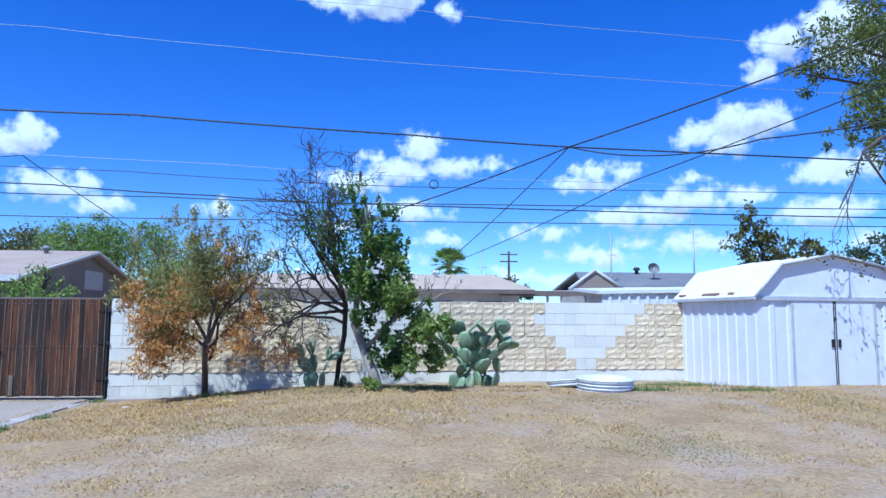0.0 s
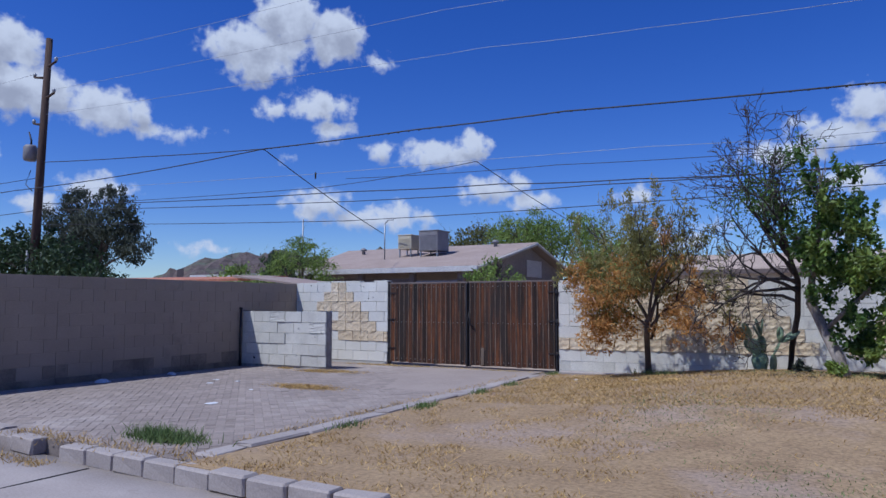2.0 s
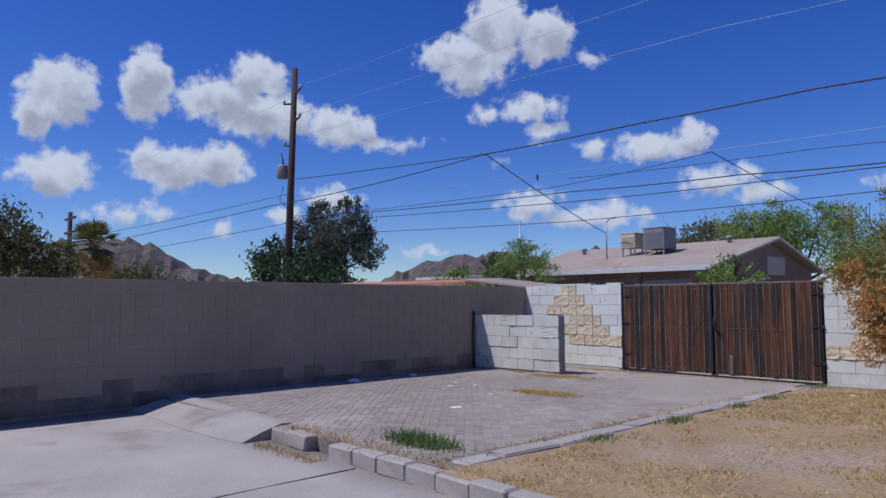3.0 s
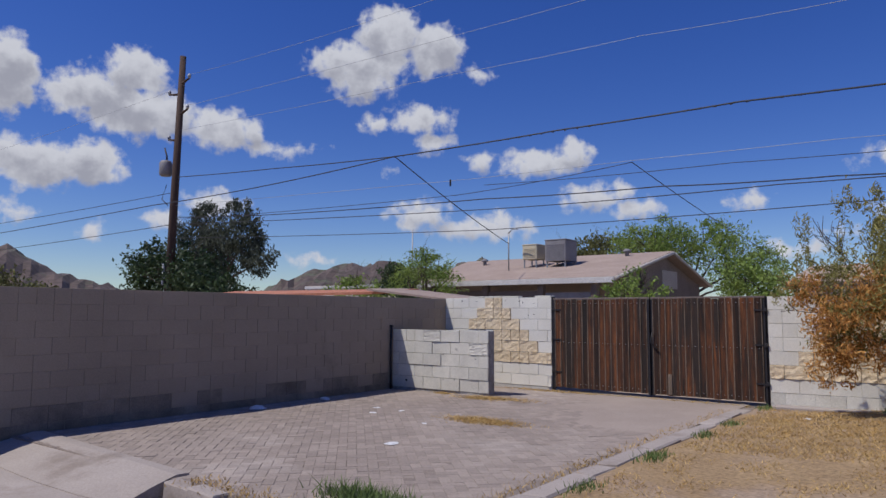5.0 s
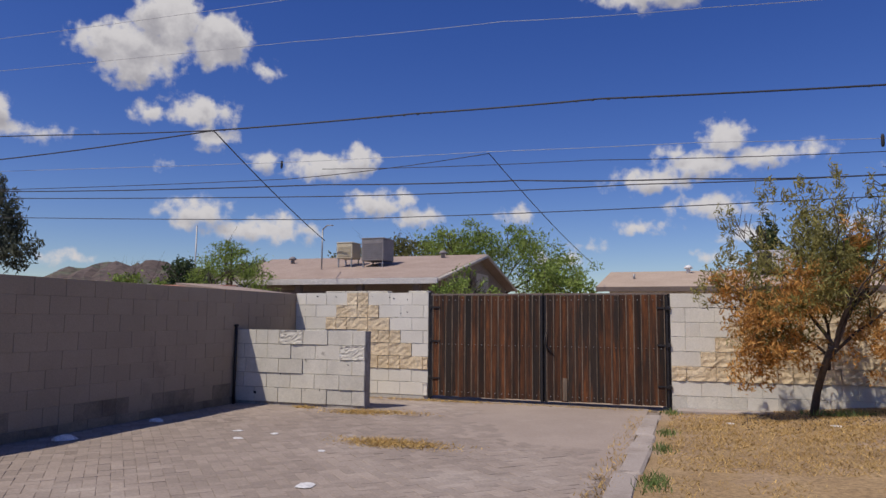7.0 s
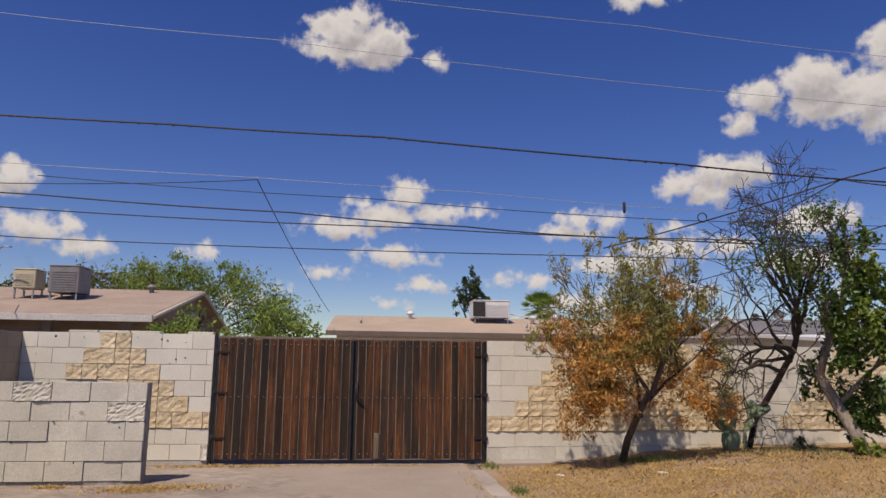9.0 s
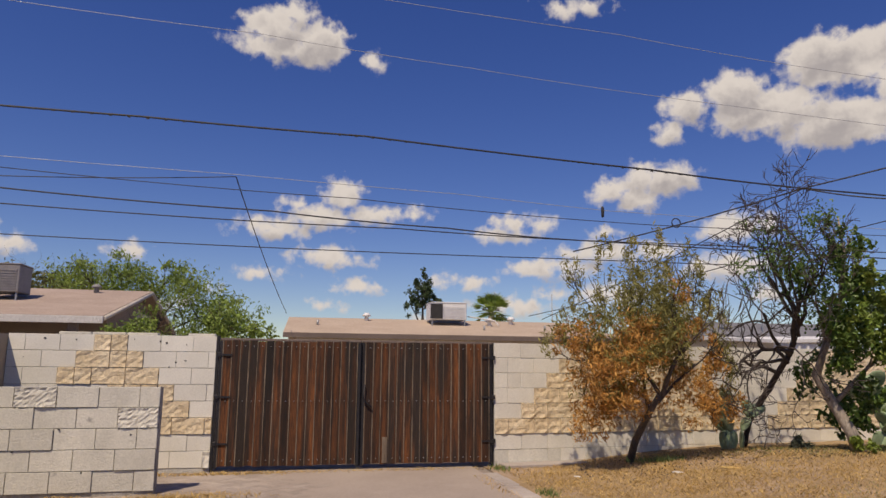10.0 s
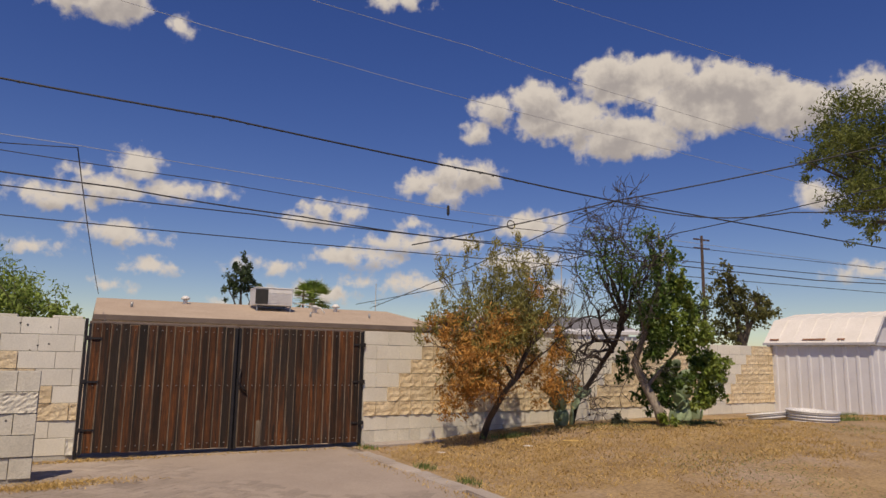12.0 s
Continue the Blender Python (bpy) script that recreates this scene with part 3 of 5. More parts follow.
wall_stub = wall_core("wall_stub", "low unpainted grey block screen wall with rough mortar", bx(0.0, STUB_L, 0.02, 0.19, -0.1, TOP_STUB - 0.006, 0, stub_at), "mortar_dark")


def pick_right(row, x, r):
    if row > 5:
        return False, "block_white" if not (row == 7 and r.random() < 0.4) else "block_grey"
    cell = (x - 0.12) % 4.2
    edge = 0.24 + (5 - row) * 0.2
    tan_here = edge < cell < 4.2 - edge + 0.24
    return (True, "block_tan") if tan_here else (False, "block_white")


def pick_left(row, x, r):
    lo, hi = ((1.20, 1.40), (1.0, 1.62), (0.75, 1.8), (1.15, 2.0), (1.15, 2.2), (1.15, 2.5), (9, 9), (2.3, 2.5))[min(row, 7)]
    if row == 7:
        return (x > 2.3), "block_white"
    return (True, "block_tan") if lo < x < hi else (False, "block_white")


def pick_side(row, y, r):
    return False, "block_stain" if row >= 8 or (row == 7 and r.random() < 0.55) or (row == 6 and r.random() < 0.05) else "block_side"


def pick_stub(row, x, r):
    return (row, int(x / 0.4)) in ((0, 2), (1, 4)), "block_grey"


# ---- gate ----
board_cache = {}


def board_data(w, h, k):
    key = (round(w, 3), k)
    if key not in board_cache:
        bm = bmesh.new()
        add_box(bm, 0, w, 0, 0.02, 0, h, 0.003)
        me = bpy.data.meshes.new("board")
        bm.to_mesh(me)
        bm.free()
        me.materials.append(M["board"])
        me.materials.append(M["board_edge"])
        # edge faces are paler, sunlight from the left put into their colour
        for f in me.polygons:
            if f.normal.x < -0.3 or (f.normal.x > 0.3 and k % 2):
                f.material_index = 1
        board_cache[key] = me
    return board_cache[key]


def gate_leaf(x0, x1, hinge_left):
    g = thing("gate_leaf", "weathered dark redwood board gate leaf on a steel frame", "gate", "driveway gate")
    z0, z1 = 0.055, 1.70
    n = 16
    w = (x1 - x0 - 0.09) / n
    for i in range(n):
        k = rng.randint(0, 3)
        ob = new("board", board_data(w - 0.011, z1 - z0 - 0.02, k))
        ob.parent = g
        ob.matrix_basis = pose(x0 + 0.045 + i * w + rng.uniform(-0.002, 0.002), -0.012 + rng.choice((-0.011, -0.004, 0.004, 0.0)), z0 + rng.uniform(0, 0.02), 0, rng.uniform(-0.12, 0.12), 0)
    # added pale strips in the gaps, drawn as sun-caught board edges
    for i in range(n + 1):
        xa = x0 + 0.045 + i * w - 0.0105
        bm = bx(xa, xa + 0.010, -0.021, 0.0122, z0 + 0.01, z1 - 0.02)
        for v in bm.verts:
            v.co.x += rng.uniform(-0.0025, 0.0025)
        part("lap_edge", bm, "board_edge", g, "pale strip between boards standing in for a sunlit edge")
    # rear panel kept pale so the gaps read as lit lines
    part("backing", bx(x0 + 0.03, x1 - 0.03, 0.0125, 0.0155, 0.07, z1 - 0.02), "board_edge", g, "pale rear panel that makes the board gaps look lit")
    for z in (0.14, 0.9, 1.62):
        part("rail", bx(x0 + 0.03, x1 - 0.03, 0.016, 0.05, z - 0.025, z + 0.025, 0.004), "steel_black", g)
    part("top_rail", bx(x0, x1, -0.01, 0.05, z1 - 0.012, z1 + 0.022, 0.005), "fascia_brown", g, "weathered wooden top rail")
    for xa in (x0, x1 - 0.04):
        front_y = -0.02 if hinge_left else 0.0
        part("stile", bx(xa, xa + 0.04, front_y, 0.03, 0.04, z1 - 0.014, 0.005), "steel_black", g, "black square steel tube")
    for z in (0.35, 0.95, 1.5):
        xa = x0 - 0.035 if hinge_left else x1 - 0.01
        part("hinge", bx(xa, xa + 0.05, -0.035, -0.012, z - 0.03, z + 0.03, 0.006), "steel_black", g)
        part("strap", bx(x0 + 0.0 if hinge_left else x1 - 0.16, x0 + 0.16 if hinge_left else x1, -0.03, -0.024, z - 0.012, z + 0.012), "steel_black", g)
    for z in (0.14, 0.9, 1.62):
        bm = bmesh.new()
        for i in range(n):
            add_box(bm, x0 + 0.045 + (i + 0.5) * w - 0.005, x0 + 0.045 + (i + 0.5) * w + 0.005, -0.03, -0.012, z - 0.005, z + 0.005)
        part("bolt_row", bm, "steel_grey", g, "small steel bolts")["kind"] = "stuff"
    return g


leaf_a = gate_leaf(0.0, 1.868, True)
leaf_b = gate_leaf(1.892, 3.735, False)
part("astragal", bx(1.855, 1.905, 0.031, 0.045, 0.05, 1.69), "steel_black", leaf_a, "black closing strip")
part("latch", tube([(1.93, -0.05, 1.12), (1.90, -0.07, 0.95), (1.97, -0.06, 0.86), (2.02, -0.05, 0.82)], 0.012), "steel_black", leaf_b, "black chain latch")
part("patch", bx(2.18, 2.25, -0.045, -0.03, 0.08, 0.42, 0.003), "board_edge", leaf_b, "pale worn repair board")
for x, z1 in ((-0.026, 1.74), (3.752, 1.70)):
    p = thing("gate_post", "dark steel gate post set beside the block wall", "post", "gate posts")
    part("shaft", bx(x - 0.022, x + 0.016, 0.032 if x > 1 else 0.0, 0.08, -0.05, z1, 0.005), "steel_black", p)
    part("cap", bx(x - 0.023, x + 0.017, 0.03 if x > 1 else -0.003, 0.082, z1, z1 + 0.012, 0.004), "steel_black", p)

# ---- kerb, edging, ramp ----
strip = thing("edging", "row of worn pale concrete edging slabs beside the yard", "edging", kind="structure")
y = -8.12
while y < -0.75:
    ln = rng.uniform(0.45, 0.95)
    bm = bx(-0.125 + rng.uniform(0, 0.03), 0.125 - rng.uniform(0, 0.03), 0, ln - 0.03, -0.14, 0, 0.018)
    for v in bm.verts:
        v.co += Vector((rng.uniform(-0.012, 0.012), rng.uniform(-0.015, 0.015), rng.uniform(-0.003, 0.003)))
    part("slab", bm, "concrete", strip).matrix_basis = pose(3.545 + rng.uniform(-0.02, 0.02), y, 0.018 + rng.uniform(-0.006, 0.012), rng.uniform(-0.6, 0.6), rng.uniform(-1, 1), rng.uniform(-2.2, 2.2))
    y += ln
footing = tagged(part("footing", bx(0.05, 1.35, -0.28, -0.003, -0.1, 0.055, 0.012, RW), "concrete", None), "flat concrete footing slab along the block wall", "footing", kind="structure")
kerb = thing("kerb", "row of worn grey concrete kerb blocks", "kerb", kind="structure")
kerb_me = []
for k in range(4):
    bm = bx(0.006, 0.394, -0.16, 0, -0.16, 0, 0.016)
    for v in bm.verts:
        v.co += Vector((rng.uniform(-0.006, 0.006), rng.uniform(-0.008, 0.008), rng.uniform(-0.005, 0.005)))
    me = bpy.data.meshes.new("kerb_block")
    bm.to_mesh(me)
    bm.free()
    me.materials.append(M["concrete"])
    kerb_me.append(me)
x = 0.82
while x < 14:
    if not 1.45 < x < 1.75:
        ob = new("kerb_block", kerb_me[rng.randint(0, 3)])
        ob.parent = kerb
        ob.matrix_basis = pose(x, -8.24 - 0.035 * (x - 0.8) + rng.uniform(-0.012, 0.012), 0.012 + rng.uniform(-0.012, 0.012) - (0.05 if 1.3 < x < 2 else 0), rng.uniform(-2, 2), rng.uniform(-1.5, 1.5), -1.1 + rng.uniform(-2, 2))
    x += 0.402
bm = bmesh.new()
prof = []
for x, yt, yb in ((-2.55, -8.08, -8.75), (-1.6, -8.12, -8.78), (-0.6, -8.17, -8.82), (0.2, -8.2, -8.8), (0.78, -8.24, -8.72)):
    prof.append([bm.verts.new(v) for v in ((x, yt + 0.12, 0.018), (x, yt, 0.022), (x, (yt + yb) / 2, -0.045), (x, yb, -0.132), (x, yb, -0.3), (x, yt + 0.12, -0.3))])
for a, b in zip(prof, prof[1:]):
    for k in range(6):
        bm.faces.new((a[k], b[k], b[(k + 1) % 6], a[(k + 1) % 6]))
bm.faces.new(prof[0])
bm.faces.new(prof[-1][::-1])
bmesh.ops.recalc_face_normals(bm, faces=bm.faces)
ramp_ob = tagged(part("ramp", bm, "concrete", None), "sloping poured concrete ramp up to the pavers", "ramp", kind="structure")
tagged(part("joint", tube([(2.66, -13.0, -0.142), (2.62, -11.0, -0.142), (2.58, -9.4, -0.142), (2.56, -8.5, -0.142)], 0.011, 4), "dark", driveway), "", "")

# ---- shed ----
SH = Matrix.Translation((14.24, 1.14, 0.22)) @ Matrix.Rotation(radians(-80), 4, "Z")
# local: +x runs along the side towards the front, +y along the front to the east
SH_D, SH_W, SH_H = 2.27, 3.1, 1.60
shed = thing("garden_shed", "white metal barn-roof garden shed with sliding doors", "shed", at=SH)


def ribbed(n, length, h0, hf, depth=0.018):
    """A sheet with standing ribs, along +x at y = 0, facing -y."""
    bm = bmesh.new()
    xs = []
    for i in range(n):
        a, w = i * length / n, length / n
        xs += [(a, 0), (a + w * 0.62, 0), (a + w * 0.70, -depth), (a + w * 0.92, -depth)]
    xs.append((length, 0))
    lo = [bm.verts.new((x, y, h0)) for x, y in xs]
    hi = [bm.verts.new((x, y, hf(x))) for x, y in xs]
    for i in range(len(xs) - 1):
        bm.faces.new((lo[i], lo[i + 1], hi[i + 1], hi[i]))
    return bm


part("side_wall", ribbed(9, SH_D, 0.0, lambda x: SH_H), "shed_white", shed, "vertically ribbed white metal side")
bm = ribbed(9, SH_D, 0.0, lambda x: SH_H)
bmesh.ops.transform(bm, matrix=Matrix.Translation((SH_D, SH_W, 0)) @ Matrix.Rotation(math.pi, 4, "Z"), verts=bm.verts)
part("side_wall", bm, "shed_white", shed)
front = Matrix.Translation((SH_D, 0, 0)) @ Matrix.Rotation(math.pi / 2, 4, "Z")
for a, b in ((0.0, 0.72), (2.38, SH_W)):
    bm = ribbed(2, b - a, 0.0, lambda x: SH_H)
    bmesh.ops.transform(bm, matrix=front @ Matrix.Translation((a, 0, 0)), verts=bm.verts)
    part("front_panel", bm, "shed_white", shed)
part("back_wall", bx(0.0, 0.02, 0, SH_W, 0, SH_H), "shed_white", shed)
for a, b in ((0.72, 1.54), (1.56, 2.38)):
    d = part("door", bx(a, b, -0.03, -0.005, 0.05, SH_H - 0.09, 0.006, front), "shed_white", shed, "flat white sliding door")
    part("door_edge", bx(b - 0.02 if a < 1 else a, b if a < 1 else a + 0.02, -0.036, -0.03, 0.05, SH_H - 0.09, 0, front), "dark", d, "dark door edge")
    part("handle", bx(b - 0.09 if a < 1 else a + 0.03, b - 0.03 if a < 1 else a + 0.09, -0.055, -0.03, 0.72, 0.86, 0.008, front), "steel_black", d, "black pull handle")
part("door_gap", bx(1.537, 1.563, -0.004, 0.02, 0.03, SH_H - 0.09, 0, front), "dark", shed, "dark gap between doors")
for a in (0.66, 2.38):
    part("jamb", bx(a, a + 0.06, -0.035, 0.0, 0.0, SH_H, 0.005, front), "trim_grey", shed, "pinkish grey jamb")
part("head_rail", bx(-0.02, SH_W + 0.02, -0.05, 0.0, SH_H - 0.09, SH_H - 0.01, 0.006, front), "trim_grey", shed)
part("sill", bx(0, SH_W, -0.06, 0.02, 0.0, 0.05, 0.005, front), "trim_grey", shed)
GAM = [(-0.09, SH_H - 0.03), (0.46, SH_H + 0.52), (SH_W / 2, SH_H + 0.72), (SH_W - 0.46, SH_H + 0.52), (SH_W + 0.09, SH_H - 0.03)]
bm = bmesh.new()
v = [bm.verts.new(front @ Vector((y, -0.012, z))) for y, z in ((0, SH_H - 0.02), (0.46, SH_H + 0.5), (SH_W / 2, SH_H + 0.7), (SH_W - 0.46, SH_H + 0.5), (SH_W, SH_H - 0.02))]
bm.faces.new(v)
part("gable", bm, "shed_white", shed, "flat white gable end")
for i in range(4):
    (ya, za), (yb, zb) = GAM[i], GAM[i + 1]
    bm = bmesh.new()
    n = 7
    prof = []
    for k in range(n):
        x0, x1 = -0.03 + (SH_D + 0.12) * k / n, -0.03 + (SH_D + 0.12) * (k + 1) / n
        prof += [(x0, 0), (x1 - 0.035, 0), (x1 - 0.028, 0.014), (x1 - 0.007, 0.014)]
    prof.append((SH_D + 0.09, 0))
    lo = [bm.verts.new((x, ya, za + h)) for x, h in prof]
    hi = [bm.verts.new((x, yb, zb + h)) for x, h in prof]
    for k in range(len(prof) - 1):
        bm.faces.new((lo[k], lo[k + 1], hi[k + 1], hi[k]))
    rp = part("roof_panel", bm, "shed_roof", shed, "bleached ribbed roof sheet")
    part("edge_trim", tube([(SH_D + 0.09, ya, za), (SH_D + 0.09, yb, zb)], 0.025, 4), "trim_grey", rp)
    if i in (0, 3):
        part("eave_trim", bx(-0.04, SH_D + 0.1, ya - 0.02, ya + 0.02, za - 0.05, za + 0.01, 0.005), "trim_grey", rp)
for a, b in ((0.1, 0.32), (0.85, 1.35), (1.6, 1.75)):
    bm = bx(a, b, -0.03, 0.015, 0, 0.005)
    bmesh.ops.transform(bm, matrix=Matrix.Translation((0, -0.03, SH_H + 0.055)) @ Matrix.Rotation(radians(45), 4, "X"), verts=bm.verts)
    part("rust_patch", bm, "rust", shed, "rusted roof edge")
slab = tagged(part("shed_slab", bx(-0.05, SH_D + 0.35, -0.05, SH_W + 0.1, -0.3, 0.0, 0.01, SH), "concrete", None), "low concrete slab under the metal shed", "slab", kind="structure")


def ringed_tub(x, y, r, z, label, tilt, rings=4):
    t = thing("paddling_pool", label, "tub", "old plastic tubs", at=pose(x, y, z, tilt, 0, 20))
    bm = bmesh.new()
    prof = []
    for i in range(rings * 4 + 1):
        prof.append((r * (1 + 0.02 * i / rings / 4) + 0.032 * (0.5 - 0.5 * math.cos(i * math.tau / 4)), 0.05 * i / 4))
    prof += [(prof[-1][0] - 0.05, prof[-1][1] + 0.005), (prof[-1][0] - 0.07, 0.03), (0.001, 0.02)]
    n = 36
    loops = [[bm.verts.new((a * math.cos(k * math.tau / n), a * math.sin(k * math.tau / n), h)) for k in range(n)] for a, h in prof]
    for u, w in zip(loops, loops[1:]):
        for k in range(n):
            bm.faces.new((u[k], u[(k + 1) % n], w[(k + 1) % n], w[k])).smooth = True
    part("basin", bm, "plastic", t)
    bm = bmesh.new()
    pts = [((r + 0.03) * math.cos(k * math.tau / 24), (r + 0.03) * math.sin(k * math.tau / 24), prof[rings * 4][1]) for k in range(25)]
    add_tube(bm, pts, 0.014, 6)
    part("rim", bm, "plastic", t)
    return t


ringed_tub(11.86, -1.6, 0.41, height(11.86, -1.6) - 0.03, "white ribbed plastic tub lying on the dry grass", 2)
ringed_tub(11.45, -0.98, 0.32, height(11.45, -0.98), "dark-lined round tub behind the white one", -8, 2)

# ---- yard trees ----


X1, Y1 = 5.5, -1.15
z = height(5.6, -0.42)
willow = thing("willow_tree", "half-dead small tree with olive and dry orange leaves", "tree")
bm = bmesh.new()
tips = []
add_tube(bm, [(5.52, -0.52, z - 0.08), (5.55, -0.7, z + 0.3), (5.60, -0.95, z + 0.62), (5.66, -1.20, z + 0.92)], [0.058, 0.048, 0.044, 0.036], 8)
for p, d, ln, rad in (((5.70, -1.20, z + 0.9), (0.5, 0.0, 1), 0.75, 0.032), ((5.70, -1.18, z + 0.9), (-0.6, -0.1, 1), 0.8, 0.03), ((5.66, -0.92, z + 0.62), (0.2, 0.5, 1), 0.8, 0.028), ((5.68, -1.05, z + 0.76), (-0.9, 0.2, 0.7), 0.75, 0.024), ((5.69, -1.1, z + 0.82), (0.9, -0.1, 0.6), 0.75, 0.024), ((5.7, -1.2, z + 0.92), (0, -0.3, 1), 0.8, 0.028)):
    grow(bm, p, d, ln, rad, 4, tips, 0.6, 0.3, 0.22, random.Random(int(ln * 97 + d[0] * 31)))
part("trunk", bm, "bark", willow, "dark leaning trunk with thin stems")
sprays = []
for dx, dy, zc, rr, rz in ((0.1, 0, 2.15, 0.55, 0.5), (-0.55, 0.05, 1.95, 0.42, 0.5), (0.6, 0, 2.0, 0.42, 0.5), (-0.95, 0, 2.35, 0.22, 0.55), (-0.5, 0.1, 2.65, 0.2, 0.6), (-0.12, -0.1, 2.8, 0.22, 0.55), (0.32, 0.05, 2.85, 0.24, 0.6), (0.7, -0.05, 2.6, 0.26, 0.55), (1.0, 0.05, 2.2, 0.24, 0.5), (-1.2, 0, 1.75, 0.28, 0.4), (0, 0, 1.6, 0.8, 0.35), (1.1, 0.1, 1.6, 0.25, 0.45), (1.35, 0.2, 2.0, 0.2, 0.5), (1.3, 0.2, 1.2, 0.25, 0.45), (-0.5, 0.1, 1.2, 0.5, 0.4), (0.05, 0.4, 2.3, 0.4, 0.6), (0.1, -0.4, 2.2, 0.4, 0.6)):
    sprays.append((X1 + dx, Y1 + dy, zc, rr, rr * 0.9, rz))
leaves("crown", clumps(sprays, 13000, 0.2), 0.09, 0.018, "leaf_olive", willow, "sparse olive drooping foliage", 0.8)
g = clumps([(X1 - 0.65, Y1 - 0.1, 1.35, 0.5, 0.45, 0.5), (X1 - 0.95, Y1, 1.75, 0.35, 0.4, 0.4), (X1 + 0.72, Y1 - 0.1, 1.05, 0.4, 0.4, 0.42), (X1 + 0.1, Y1 - 0.1, 1.85, 0.7, 0.55, 0.3), (X1 - 0.25, Y1 - 0.1, 1.5, 0.55, 0.5, 0.3), (X1 + 0.5, Y1 - 0.15, 2.3, 0.2, 0.25, 0.4), (X1 + 0.95, Y1, 1.45, 0.26, 0.3, 0.35), (X1 - 0.55, Y1 - 0.2, 0.98, 0.38, 0.35, 0.25), (X1 + 0.85, Y1 - 0.1, 2.0, 0.2, 0.2, 0.3), (X1 - 0.75, Y1 + 0.1, 0.75, 0.4, 0.35, 0.3), (X1 + 1.25, Y1 + 0.2, 0.85, 0.28, 0.3, 0.4), (X1 - 0.2, Y1 + 0.1, 0.95, 0.5, 0.4, 0.35), (X1 + 0.55, Y1 + 0.25, 1.35, 0.4, 0.35, 0.4)], 9500, 0.2)
leaves("dry_crown", g, 0.085, 0.021, "leaf_dry", willow, "dry orange-brown leaves", 0.8)

X2, Y2 = 8.16, -1.8
z = height(8.3, -1.5)
citrus = thing("citrus_tree", "leafy green tree with a pale leaning trunk", "tree")
bm = bmesh.new()
add_tube(bm, [(8.34, -1.52, z - 0.06), (8.27, -1.46, z + 0.25), (8.12, -1.36, z + 0.6), (7.96, -1.27, z + 0.98), (8.0, -1.45, z + 1.4), (8.1, -1.65, z + 1.9), (8.15, -1.75, z + 2.6), (8.1, -1.75, z + 3.1)], [0.095, 0.08, 0.07, 0.065, 0.05, 0.04, 0.024, 0.01], 9)
add_tube(bm, [(8.12, -1.36, z + 0.6), (8.5, -1.45, z + 1.0), (8.85, -1.5, z + 1.3)], [0.035, 0.026, 0.012], 6)
tips = []
for p, d in (((8.05, -1.55, z + 1.6), (0.5, -0.1, 1)), ((8.0, -1.45, z + 1.4), (-0.3, -0.3, 1)), ((8.1, -1.65, z + 1.95), (0.3, -0.3, 1)), ((8.3, -1.4, z + 0.8), (0.9, -0.2, 0.7)), ((8.6, -1.47, z + 1.1), (0.8, 0.1, 0.3))):
    grow(bm, p, d, 0.58, 0.026, 3, tips, 0.6, 0.3, 0.22, random.Random(int(d[0] * 50) + 3))
part("trunk", bm, "bark_pale", citrus, "pale peeling trunk")
# last three clumps are added to darken this spot and shade the wall
g = clumps([(X2 - 0.12, Y2, z + 1.7, 0.32, 0.36, 0.5), (X2 - 0.05, Y2, z + 2.35, 0.26, 0.32, 0.45), (X2 - 0.15, Y2, z + 2.85, 0.2, 0.24, 0.32), (X2 + 0.22, Y2, z + 2.75, 0.16, 0.2, 0.3), (X2 + 0.25, Y2, z + 2.1, 0.24, 0.3, 0.4), (X2 - 0.1, Y2 + 0.2, z + 1.1, 0.2, 0.26, 0.3), (X2 + 0.42, Y2, z + 1.55, 0.28, 0.3, 0.4), (X2 + 0.7, Y2 + 0.1, z + 1.15, 0.34, 0.36, 0.35), (X2 + 0.35, Y2 + 0.1, z + 0.85, 0.24, 0.3, 0.35), (X2 + 0.55, Y2, z + 2.05, 0.14, 0.2, 0.25), (X2 - 0.38, Y2, z + 2.1, 0.14, 0.2, 0.3), (X2 + 0.1, Y2 + 0.3, z + 1.5, 0.4, 0.4, 0.5), (X2 + 0.3, Y2 + 0.5, z + 0.55, 0.4, 0.35, 0.4), (X2 + 0.3, Y2 + 0.3, z + 2.3, 0.3, 0.35, 0.5), (X2 + 0.45, Y2 + 1.0, z + 0.5, 0.35, 0.3, 0.4), (X2 + 0.1, Y2 + 0.9, z + 1.0, 0.3, 0.3, 0.4), (X2 + 0.5, Y2 + 0.6, z + 1.3, 0.35, 0.3, 0.4)], 5600, 0.3)
leaves("crown", g, 0.09, 0.046, "leaf", citrus, "dark green leaves, with clumps added to shade the wall", 0.25)
g = clumps([(X2 + 0.52, Y2 - 0.1, z + 1.5, 0.3, 0.34, 0.4), (X2 + 0.85, Y2 - 0.05, z + 0.9, 0.3, 0.34, 0.36), (X2 + 1.15, Y2 + 0.25, z + 0.95, 0.3, 0.28, 0.24), (X2 + 0.45, Y2 - 0.1, z + 2.0, 0.2, 0.26, 0.3), (X2 + 0.1, Y2 + 0.12, z + 0.12, 0.22, 0.18, 0.18), (X2 + 0.1, Y2 - 0.2, z + 2.3, 0.2, 0.22, 0.3), (X2 + 1.05, Y2 + 0.1, z + 0.5, 0.32, 0.28, 0.26), (X2 + 0.6, Y2 - 0.05, z + 0.5, 0.18, 0.22, 0.3), (X2 - 0.05, Y2 - 0.25, z + 1.7, 0.16, 0.2, 0.35)], 3700, 0.3)
leaves("lower_crown", g, 0.09, 0.046, "leaf_lime", citrus, "bright yellow-green leaves", 0.3)

